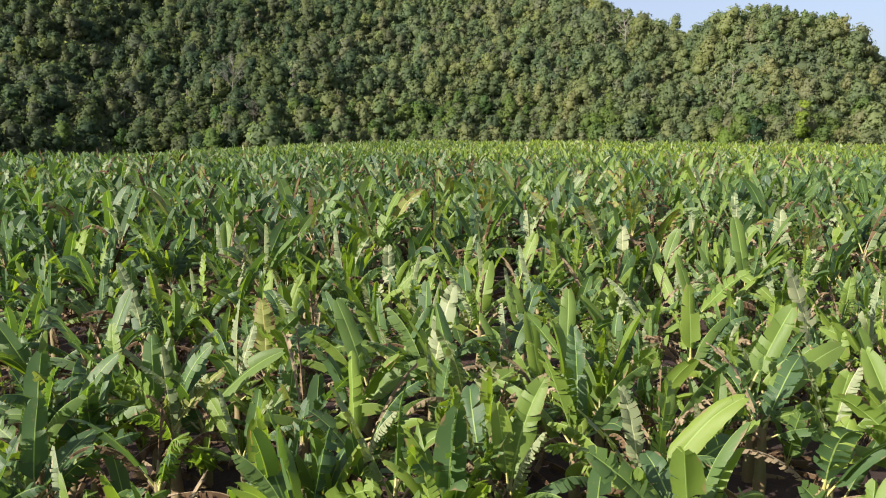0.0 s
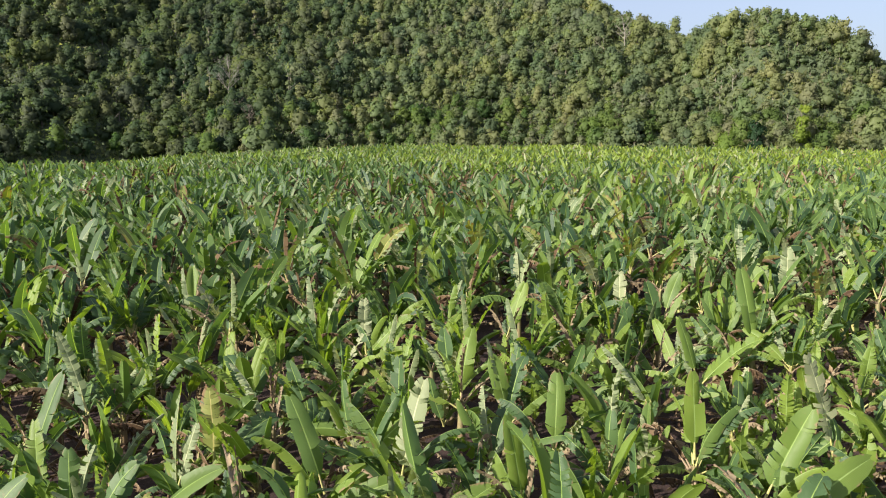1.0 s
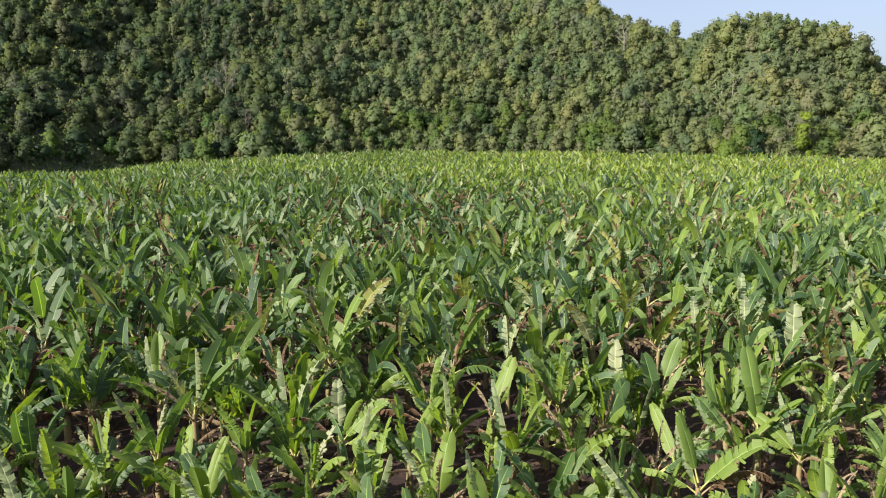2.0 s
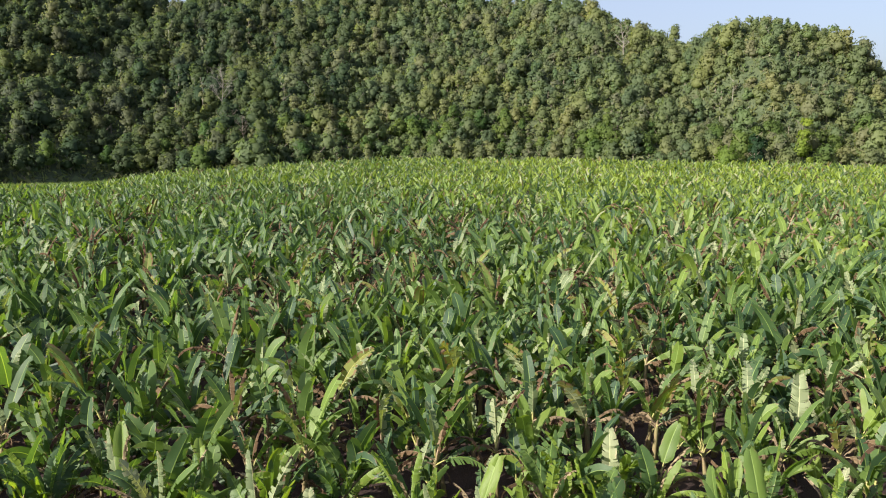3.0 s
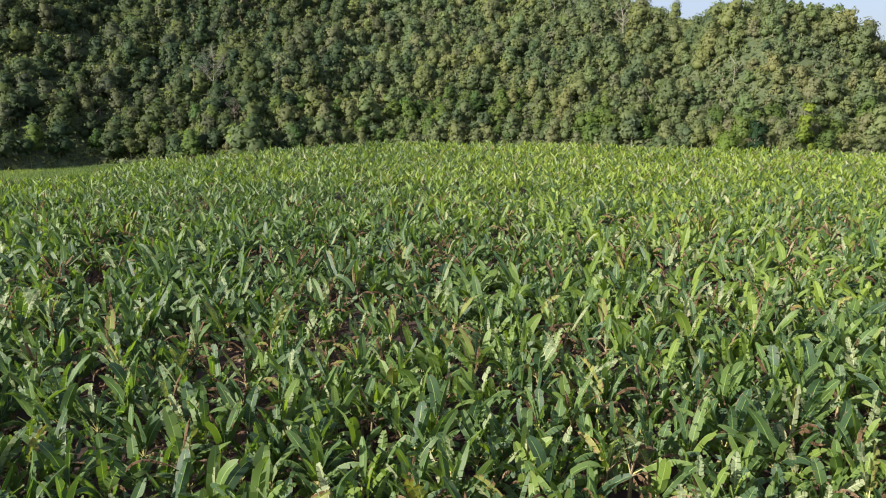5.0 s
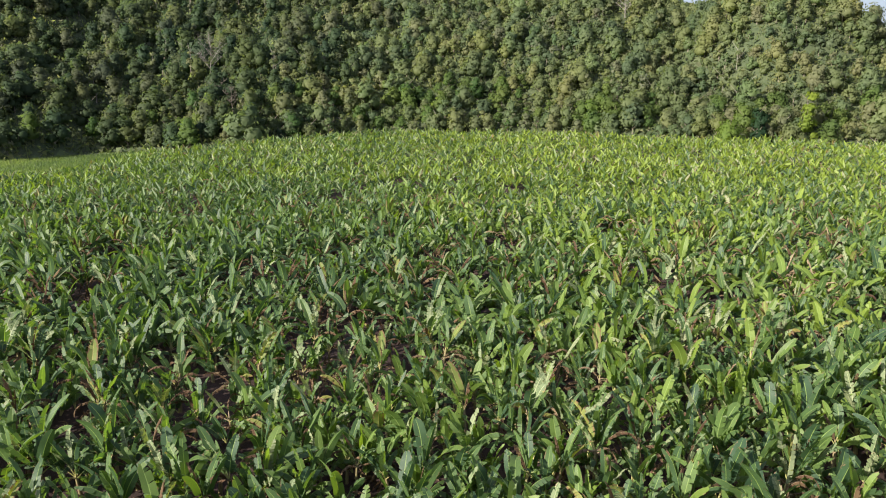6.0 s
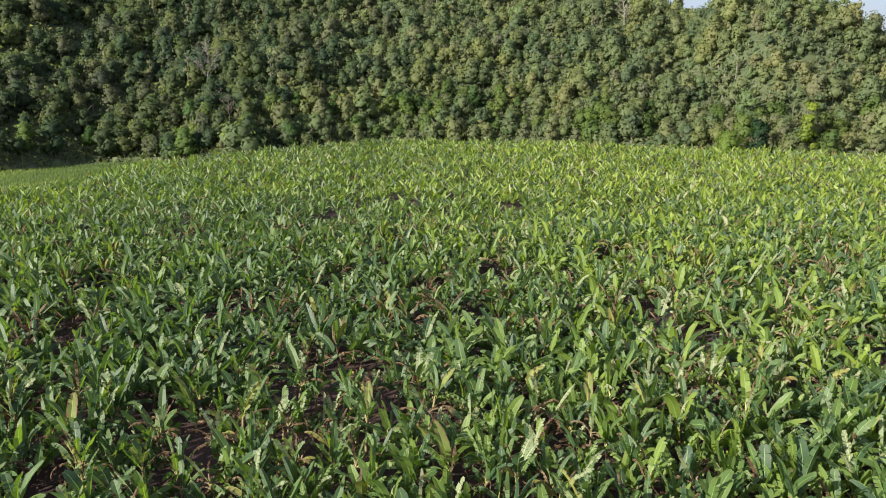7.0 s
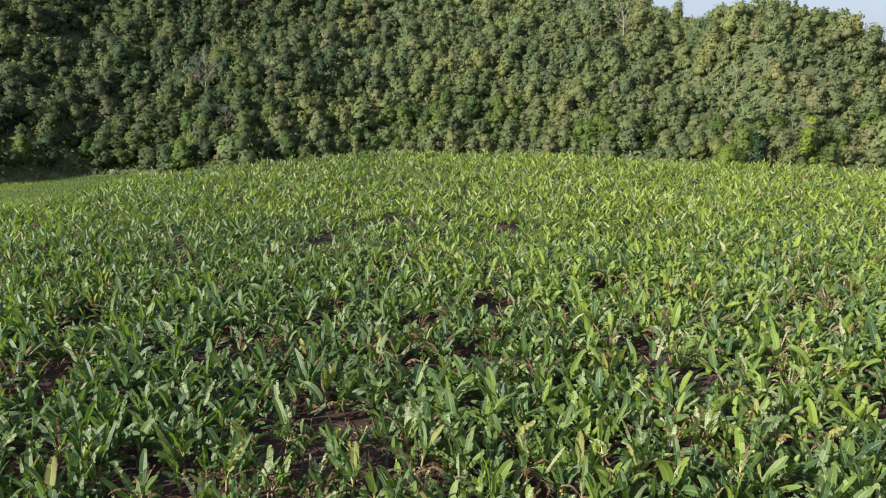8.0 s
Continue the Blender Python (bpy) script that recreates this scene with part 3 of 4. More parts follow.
def plant_places():
    rng = np.random.default_rng(5)
    step = 1.66
    xs, ys = np.arange(-190, 190, step), np.arange(-30, 270, step)
    gx, gy = np.meshgrid(xs, ys)
    gx[1::2] += step / 2
    x = gx.ravel() + rng.normal(0, 0.40, gx.size)
    y = gy.ravel() + rng.normal(0, 0.40, gx.size)
    keep = (np.abs(x - 2.5) < np.maximum(0.59 * y + 8, 32)) & (y > -26) & (y < field_end(x)) & (rng.random(x.size) > 0.22 * smooth(y, 150, 190)) & (rng.random(x.size) > 0.04 + 0.02 * smooth(y, 30, 52) + 0.06 * smooth(-y, -19, -14) + 0.10 * smooth(-x, 4, 14) * smooth(-y, -75, -60))
    # gaps where plants have failed
    gap = np.sin(x * 0.83 + 2.1 * np.sin(y * 0.31)) + np.sin(y * 0.71 + 1.7 * np.sin(x * 0.37 + 1))
    keep &= ~((gap > 1.42 + 0.30 * smooth(x, -14, 4)) & (y > 24) & (y < 110))
    for bx, by in BARE:
        keep &= (x - bx) ** 2 + (y - by) ** 2 > (1.0 + 0.009 * by + (0.4 if bx < -10 else 0.6 * (by > 60))) ** 2
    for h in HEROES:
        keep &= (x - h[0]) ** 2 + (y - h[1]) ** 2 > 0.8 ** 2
        keep &= ~((np.abs(x - h[0] * y / h[1]) < 0.4) & (y < h[1]) & (y > h[1] - 1.4))   # cleared along the camera's first sight line, so that it shows
    x, y = x[keep], y[keep]
    size = 1.05 + 0.12 * wavy(x * 2, y * 2) + rng.normal(0, 0.09, x.size)
    size *= 1 + 0.11 * smooth(y, 32, 54) * (1 - 0.54 * smooth(y, 80, 120))
    size *= 0.80 + 0.20 * smooth(y, 18, 34)
    size = np.where(y < 9, np.minimum(size, 0.85), size)
    return x, y, land(x, y) - 0.03, rng.uniform(0, 6.283, x.size), np.clip(size, 0.60, 1.42)


def part(name, mesh, parent, m=None, label=""):
    ob = new(name, mesh)
    ob.parent = parent
    if m is not None:
        ob.matrix_basis = m
    return tagged(ob, label)


LEAVES = 13


def leaf_pool():
    """Leaf meshes by age, six to an age, shared by the plants near the camera."""
    rng = np.random.default_rng(21)
    pool = []
    for k in range(LEAVES):
        row = []
        for j in range(6):
            recipe = leaf_recipe(rng, k, LEAVES)
            if k >= LEAVES - 3 and j in (0, 3):   # the oldest leaves wither
                recipe.update(state=DEAD, tatter=0.9, fold=-1.1, lift=rng.uniform(0.2, 1.0), droop=rng.uniform(1.6, 2.6))
            elif 3 < k < LEAVES - 3 and j == 5:   # some shrivel while they stand
                recipe.update(state=DEAD, width=0.32, tatter=0.9, fold=-1.3, lift=rng.uniform(1.0, 1.4), droop=rng.uniform(0.4, 2.6))
            if recipe["state"] == GREEN:   # most are slit a few times only, some into a fringe
                recipe["tatter"] = rng.uniform(0.5, 0.95) if rng.random() < 0.36 + 0.45 * k / LEAVES else rng.uniform(0.08, 0.32)
            tone = 0.15 + 0.85 * (j + rng.random()) / 6
            V, F, UV, M, T = banana_leaf(rng, 20 if recipe["tatter"] > 0.4 else 14, tone=tone, **recipe)
            row.append((array_mesh("banana_leaf", V, F, BANANA_MATS, M, UV, T), recipe["state"]))
        pool.append(row)
    return pool


def skirt_pool():
    """Dead leaves that hang down along the stem."""
    rng = np.random.default_rng(23)
    out = []
    for j in range(6):
        V, F, UV, M, T = banana_leaf(rng, 14, length=rng.uniform(0.9, 1.4), width=rng.uniform(0.22, 0.36), lift=rng.uniform(-0.9, -0.3),
                                     droop=rng.uniform(0.6, 1.1), tatter=0.9, fold=-1.1, state=DEAD, tone=0.1 + 0.13 * j)
        out.append(array_mesh("dead_banana_leaf", V, F, BANANA_MATS, M, UV, T))
    return out


def stem_pool():
    rng = np.random.default_rng(22)
    out = []
    for j in range(4):
        h = 0.95 + 0.13 * j
        V, F, UV, M, T = pseudostem(h, 0.11, 8, 5, rng)
        out.append((array_mesh("pseudostem", V, F, BANANA_MATS, M, UV, T), h))
    return out


LEAF_NAMES = {PALE: ("pale_leaf", "pale grey-green torn leaf"), GREEN: ("leaf", ""), YELLOW: ("yellowing_leaf", "yellowing torn leaf"), DEAD: ("withered_leaf", "withered brown hanging leaf")}


def banana_plant(x, y, z, yaw, size, pool, stems, skirts, rng, own=None):
    """A plant of separate leaves. own: a leaf of its own, as HEROES gives it."""
    plant = new("banana_plant")
    stem_mesh, stem_h = stems[rng.integers(len(stems))] if own is None else stems[-1]
    part("pseudostem", stem_mesh, plant)
    turn, withered = 0.0, 0
    tone_share = float(shaded_tone(x, y))
    first = 0
    if own is not None:
        first = 4
        _, _, leaf_yaw, lift, length, width, state = own
        a = radians(leaf_yaw)
        droop = 0.55 if lift < 60 else 0.15
        V, F, UV, M, T = banana_leaf(rng, 18, tone=rng.uniform(0.6, 1.0) * float(shaded_tone(x, y)), length=length * 1.08, width=width * (0.95 if state == DEAD else 1.05), lift=radians(lift) + droop * 0.4,
                                     droop=droop, tatter=0.9 if state == DEAD else 0.7 if state != GREEN else rng.uniform(0.0, 0.2),
                                     fold=-1.25 if state == DEAD else rng.uniform(0.1, 0.35), state=state, twist=0.75 * math.sin(a))
        name, label = LEAF_NAMES[state]
        # the leaf stalk is the first ring pair, the blade the rest
        blade = part(name, array_mesh("banana_leaf", V[8:], F[4:] - 8, BANANA_MATS, M[4:], UV[4:], T[4:]), plant, pose(0, 0, stem_h + 0.12, 0, 0, leaf_yaw), label)
        part("leaf_stalk", array_mesh("leaf_stalk", V[:8], F[:4], BANANA_MATS, M[:4], UV[:4], T[:4]), blade)
        withered += state == DEAD
        yaw = 0.0
        turn = a + rng.uniform(0, 6)
    for k in range(first, LEAVES):
        turn += 2.4 + rng.normal(0, 0.4)
        if k > 2 and rng.random() < 0.2:
            continue
        mesh, state = pool[k][int(len(pool[k]) * rng.random() ** (1.0 / tone_share - 0.1))]
        withered += state == DEAD
        name, label = LEAF_NAMES[state]
        tip = Euler((rng.normal(0, 0.16), rng.normal(0, 0.16), turn))
        grow = rng.uniform(0.88, 1.1)
        m = Matrix.LocRotScale((0, 0, stem_h - 0.05 - 0.02 * k), tip, (grow, grow, grow))
        part(name, mesh, plant, m, label)
    foot = rng.uniform(0, 6.28)
    foot = Vector((math.cos(foot), math.sin(foot), 0)) * rng.uniform(0.45, 0.85)
    for k in range(int(rng.integers(0, 5))):   # leaves of a young shoot beside the stem
        mesh, state = pool[k][rng.integers(len(pool[k]))]
        name, label = LEAF_NAMES[state]
        grow = rng.uniform(0.5, 0.85)
        part(name, mesh, plant, Matrix.LocRotScale(foot + Vector((0, 0, stem_h * 0.4)), Euler((rng.normal(0, 0.2), rng.normal(0, 0.2), rng.uniform(0, 6.28))), (grow,) * 3), label)
    for _ in range(int(rng.integers(1, 4))):
        m = Matrix.LocRotScale((0, 0, stem_h - rng.uniform(0.05, 0.35)), Euler((rng.normal(0, 0.15), rng.normal(0, 0.15), rng.uniform(0, 6.28))), (1, 1, 1))
        part("withered_leaf", skirts[rng.integers(len(skirts))], plant, m, LEAF_NAMES[DEAD][1])
    plant.matrix_basis = Matrix.LocRotScale((x, y, z), Euler((0, 0, yaw)), (size,) * 3)
    tall = "tall" if size > 1.08 else "small" if size < 0.88 else "mid-sized"
    if withered == 0:
        label = f"{tall} banana plant with broad upright green leaves"
    elif withered == 1:
        label = f"{tall} green banana plant with one withered brown leaf"
    else:
        label = f"{tall} banana plant with several withered brown leaves hanging"
    return tagged(plant, label, "banana plant", "banana plants in the field")


def limb(bm, a, b, ra, rb, sides=6):
    a, b = Vector(a), Vector(b)
    q = (b - a).to_track_quat("Z", "Y")
    rings = []
    for p, r in ((a, ra), (b, rb)):
        rings.append([bm.verts.new(p + q @ Vector((r * math.cos(t), r * math.sin(t), 0))) for t in (k * 2 * math.pi / sides for k in range(sides))])
    for k in range(sides):
        bm.faces.new((rings[0][k], rings[0][(k + 1) % sides], rings[1][(k + 1) % sides], rings[1][k]))


def make_field():
    rng = np.random.default_rng(8)
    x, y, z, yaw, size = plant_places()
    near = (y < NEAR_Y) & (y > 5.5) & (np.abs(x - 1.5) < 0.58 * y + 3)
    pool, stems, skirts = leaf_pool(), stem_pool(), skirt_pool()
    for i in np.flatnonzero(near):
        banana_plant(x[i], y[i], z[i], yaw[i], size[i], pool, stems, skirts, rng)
    for h in HEROES:
        banana_plant(h[0], h[1], float(land(h[0], h[1])) - 0.03, 0.0, 1.0, pool, stems, skirts, rng, h)
    # where withered leaves gather
    sick = rng.random(x.size) < 0.045 + 0.07 * smooth(wavy(x * 3 + 9, y * 3), 0.1, 0.8) * smooth(y, 20, 50) + 0.07 * smooth(x, -4, 6) * smooth(-y, -75, -55)
    for bx, by in BARE:   # the plants round a gap are often dying too
        r = np.hypot(x - bx, y - by)
        sick |= (r < 3.8) & (by < 125) & (rng.random(x.size) < (0.3 if by < 50 else 0.5))
    for sx, sy in SICK:
        sick[np.argmin((x - sx) ** 2 + (y - sy) ** 2)] = True
    for name, lo, hi, rows, leaves, stalk, seed, label in (
            ("banana_plantation", NEAR_Y, MID_Y, 10, 13, True, 100, "dense green banana plants with torn leaves"),
            ("side_banana_plantation", -99.0, NEAR_Y, 3, 9, False, 300, "dense banana plants further along the same field"),
            ("middle_banana_plantation", MID_Y, FAR_Y, 6, 12, False, 200, "green banana plants with a few withered ones"),
            ("far_banana_plantation", FAR_Y, 999.0, 2, 8, False, 300, "far banana plants merging into a green field")):
        protos = [banana_prototype(seed + j, rows, leaves, stalk, j >= 18) for j in range(26)]
        sel = (y >= lo) & (y < hi) & ~near
        n = int(sel.sum())
        kind = np.where(sick[sel], rng.integers(18, 26, n), rng.integers(0, 18, n))
        places = np.stack([x[sel], y[sel], z[sel], yaw[sel], size[sel], kind, shaded_tone(x[sel], y[sel])], 1)
        V, F, UV, M, T = scattered(protos, places, rng)
        tagged(new(name, array_mesh(name, V, F, BANANA_MATS, M, UV, T)), label, "banana field", kind="stuff")


make_field()


def banana_bunch(x, y, z):
    """A hanging bunch of green fruit: a bent stalk with tiers of upturned fingers, on a plant of its own."""
    bm = bmesh.new()
    knots = [Vector((0, 0, 0.30)), Vector((0.10, -0.06, 0.36)), Vector((0.17, -0.10, 0.22)), Vector((0.18, -0.11, -0.45))]
    for a, b in zip(knots[:-1], knots[1:]):
        limb(bm, a, b, 0.025, 0.022)
    stalk = bpy.data.meshes.new("fruit_stalk")
    bm.to_mesh(stalk)
    bm.free()
    stalk.materials.append(PETIOLE)
    bm = bmesh.new()
    for tier in range(5):
        top = 0.12 - 0.11 * tier
        for k in range(9):
            a = 6.283 * k / 9 + 0.35 * tier
            out = Vector((math.cos(a), math.sin(a), 0))
            p0 = Vector((0.18, -0.11, top)) + out * 0.03
            p1, p2, p3 = p0 + out * 0.07, p0 + out * 0.10 + Vector((0, 0, 0.06)), p0 + out * 0.09 + Vector((0, 0, 0.13))
            for a0, b0, r0, r1 in ((p0, p1, 0.010, 0.019), (p1, p2, 0.019, 0.018), (p2, p3, 0.018, 0.006)):
                limb(bm, a0, b0, r0, r1, 5)
    fruit = bpy.data.meshes.new("fruit_cluster")
    bm.to_mesh(fruit)
    bm.free()
    fruit.materials.append(FRUIT)
    for ob in bpy.data.objects:   # the plant that bears it
        if ob.name.startswith("banana_plant") and ob.type == "EMPTY" and (ob.matrix_basis.translation - Vector((x, y, 0))).length < 0.6:
            m = ob.matrix_basis.inverted() @ Matrix.Translation((x, y, z))
            bunch = part("fruit_bunch", fruit, ob, m, "hanging bunch of small green bananas")
            part("fruit_stalk", stalk, bunch)
            return


def leaf_litter():
    """Fallen dead leaves on the soil between the plants."""
    rng = np.random.default_rng(17)
    protos = [banana_leaf(rng, 5, 1, False, length=rng.uniform(0.9, 1.7), width=rng.uniform(0.25, 0.42), lift=rng.uniform(0.1, 0.45), droop=rng.uniform(0.5, 1.0),
                          tatter=0.9, fold=rng.uniform(-0.5, 0.2), state=DEAD, tone=rng.uniform(0, 0.8)) for _ in range(10)]
    n = 5200
    y = np.where(rng.random(n) < 0.14, rng.uniform(8, 30, n), 8 + 102 * rng.random(n) ** 0.65)
    x = 1.5 + rng.uniform(-1, 1, n) * (0.58 * y + 4)
    places = np.stack([x, y, land(x, y) + 0.06, rng.uniform(0, 6.283, n), rng.uniform(0.7, 1.2, n), rng.integers(0, 10, n)], 1)
    V, F, UV, M, T = scattered(protos, places, rng)
    tagged(new("leaf_litter", array_mesh("leaf_litter", V, F, BANANA_MATS, M, UV, T)), "dry brown banana leaves fallen on the soil", "leaf litter", kind="stuff")


banana_bunch(2.06, 15.32, 1.30)
leaf_litter()


# ---- trees ----
# a lobe's inner mass
_g = (1 + 5 ** 0.5) / 2
LOBE_V = np.array([(-1, _g, 0), (1, _g, 0), (-1, -_g, 0), (1, -_g, 0), (0, -1, _g), (0, 1, _g), (0, -1, -_g), (0, 1, -_g), (_g, 0, -1), (_g, 0, 1), (-_g, 0, -1), (-_g, 0, 1)]) / (1 + _g * _g) ** 0.5
LOBE_F = np.array([(0, 11, 5), (0, 5, 1), (0, 1, 7), (0, 7, 10), (0, 10, 11), (1, 5, 9), (5, 11, 4), (11, 10, 2), (10, 7, 6), (7, 1, 8),
                   (3, 9, 4), (3, 4, 2), (3, 2, 6), (3, 6, 8), (3, 8, 9), (4, 9, 5), (2, 4, 11), (6, 2, 10), (8, 6, 7), (9, 8, 1)])


def crown_arrays(seed, height, spread, lobes, leaves, leaf):
    """A crown of uneven lobes, each a rounded mass under many small leaf clumps, triangles only. Its foot is the foot of the trunk."""
    rng = np.random.default_rng(seed)
    V, F, NV, n = [], [], [], 0
    heart = np.array([0, 0, height * 0.45])
    for k in range(lobes):
        a = k * 2.4 + rng.uniform(0, 1.5)
        up = (k + rng.uniform(0, 1)) / lobes
        r_out = spread * rng.uniform(0.2, 0.8) * (1.1 - 0.8 * up)
        c = np.array([np.cos(a) * r_out, np.sin(a) * r_out, height * (0.12 + 0.68 * up) + rng.normal(0, 0.35)])
        rad = np.array([rng.uniform(0.8, 1.2), rng.uniform(0.8, 1.2), rng.uniform(0.6, 1.2)]) * spread * rng.uniform(0.30, 0.66)
        core = LOBE_V * rad * 0.78 * rng.uniform(0.70, 1.12, (len(LOBE_V), 1)) + c
        out = core - heart
        out /= np.linalg.norm(out, axis=1)[:, None]
        V.append(core)
        NV.append(LOBE_V * 0.7 + out * 0.4 + np.array([0, 0, 0.15]))
        F.append(LOBE_F + n)
        n += len(core)
        d = rng.normal(0, 1, (leaves, 3))
        d /= np.linalg.norm(d, axis=1)[:, None]
        d[:, 2] = np.where(d[:, 2] < -0.4, -d[:, 2], d[:, 2])
        p = c + d * rad * rng.uniform(0.76, 1.15, (leaves, 1))
        nor = d + rng.normal(0, 0.34, d.shape)
        nor /= np.linalg.norm(nor, axis=1)[:, None]
        t1 = np.cross(nor, rng.normal(0, 1, d.shape))
        t1 /= np.linalg.norm(t1, axis=1)[:, None]
        t2 = np.cross(nor, t1)
        s = leaf * rng.uniform(0.45, 1.4, (leaves, 1))
        tri = np.stack([p + t1 * s, p - t1 * s * 0.6 + t2 * s * 0.8, p - t1 * s * 0.6 - t2 * s * 0.8], 1).reshape(-1, 3)
        out = p - heart
        out /= np.linalg.norm(out, axis=1)[:, None]
        V.append(tri)
        NV.append(np.repeat(d * 0.5 + out * 0.4 + nor * 0.14 + np.array([0, 0, 0.22]), 3, 0))
        F.append(np.arange(len(tri)).reshape(-1, 3) + n)
        n += len(tri)
    V, F, NV = np.concatenate(V), np.concatenate(F), np.concatenate(NV)
    return V, F, NV / np.linalg.norm(NV, axis=1)[:, None], np.zeros(len(F), int), np.zeros(len(F))


def trunk_mesh(seed, height, radius, mat, branches=5, twigs=0, reach=99.0):
    """A tapered, slightly crooked trunk with limbs, and twigs on them for bare trees."""
    rng = random.Random(seed)
    bm = bmesh.new()
    p, knots = Vector((0, 0, -0.6)), []
    n = 5
    for k in range(n):
        q = p + Vector((rng.uniform(-0.1, 0.1) * height * 0.25, rng.uniform(-0.1, 0.1) * height * 0.25, height * 0.8 / n + (0.6 if k == 0 else 0)))
        limb(bm, p, q, radius * (1 - 0.15 * k), radius * (1 - 0.15 * (k + 1)))
        knots.append(q)
        p = q
    for k in range(branches):
        a = knots[min(1 + k * 4 // branches, n - 1)]
        t = k * 2.4 + rng.uniform(0, 1)
        out = min(height, reach) * rng.uniform(0.22, 0.36)
        b = a + Vector((math.cos(t) * out, math.sin(t) * out, out * rng.uniform(0.7, 1.2)))
        limb(bm, a, b, radius * 0.5, radius * 0.16, 5)
        for j in range(twigs):
            c = a.lerp(b, rng.uniform(0.45, 1.0))
            e = c + Vector((rng.uniform(-1, 1), rng.uniform(-1, 1), rng.uniform(0.1, 1.2))) * height * 0.14
            limb(bm, c, e, radius * 0.16, radius * 0.06, 4)
            for _ in range(2):
                g = e + Vector((rng.uniform(-1, 1), rng.uniform(-1, 1), rng.uniform(-0.1, 1))) * height * 0.07
                limb(bm, c.lerp(e, 0.8), g, radius * 0.08, radius * 0.03, 3)
    me = bpy.data.meshes.new("trunk")
    bm.to_mesh(me)
    bm.free()
    me.materials.append(mat)
    return me


def crown_mesh(arr, mat):
    V, F, NV, M, T = arr
    return array_mesh("crown", V, F, [mat], M, None, T, normals=NV)


def tree(x, y, yaw, size, trunk, crown, label, group="trees along the foot of the hills", sink=0.3):
    ob = new("tree")
    ob.matrix_basis = Matrix.LocRotScale((x, y, float(land(x, y)) - sink), Euler((0, 0, yaw)), (size,) * 3)
    part("trunk", trunk, ob)
    if crown is not None:
        part("crown", crown, ob)
    return tagged(ob, label, "tree", group)


SPECIAL = []   # x, y, clear radius of trees set by hand


def special_trees():
    def put(x, y, size, crown_mat, label, seed, bark=BARK, bare=False, height=9.0, spread=3.2, lobes=9, leaves=70, leaf=0.40, twigs=0, clear=3.0, radius=0.2):
        crown = None if bare else crown_mesh(crown_arrays(seed, height, spread, lobes, leaves, leaf), crown_mat)
        tree(x, y, seed * 1.7, size, trunk_mesh(seed, height, radius, bark, 9 if twigs else 5, twigs, 99.0 if bare else spread * 2), crown, label, "trees that stand out on the hills")
        SPECIAL.append((x, y, clear))

    put(107.5, 231.5, 1.15, YELLOW_FOLIAGE, "tree with bright yellow-green foliage at the hill foot", 3, spread=2.8, height=13, clear=3.0)
    put(86.0, 233.5, 1.05, BRIGHT_FOLIAGE, "round bright green tree at the hill foot", 4, spread=4.6, height=7.5, lobes=11)
    put(94.5, 233.0, 1.3, SHADED_FOLIAGE, "shaded green tree in shade at the hill foot", 5, spread=2.8, height=9)
    put(-77.0, 285.0, 1.15, DRY_FOLIAGE, "bare grey tree with many fine twigs", 6, bark=PALE_BARK, bare=True, height=12, twigs=16, clear=2.4, radius=0.15)
    put(-70.0, 268.0, 0.75, DRY_FOLIAGE, "small bare brown tree with fine twigs", 16, bark=BARK, bare=True, height=10, twigs=16, clear=2.5, radius=0.13)
    put(-64.5, 264.0, 0.7, DRY_FOLIAGE, "small bare brown tree with fine twigs", 17, bark=BARK, bare=True, height=10, twigs=16, clear=2.5, radius=0.13)
    put(73.5, 316.0, 1.0, DRY_FOLIAGE, "pale forked bare trunk among green trees", 7, bark=PALE_BARK, bare=True, height=11, twigs=6, clear=4.0, radius=0.22)
    put(52.0, 262.0, 1.0, BRIGHT_FOLIAGE, "light green tree at the hill foot", 8, spread=3.4, height=8)


special_trees()


SPACING = 3.5


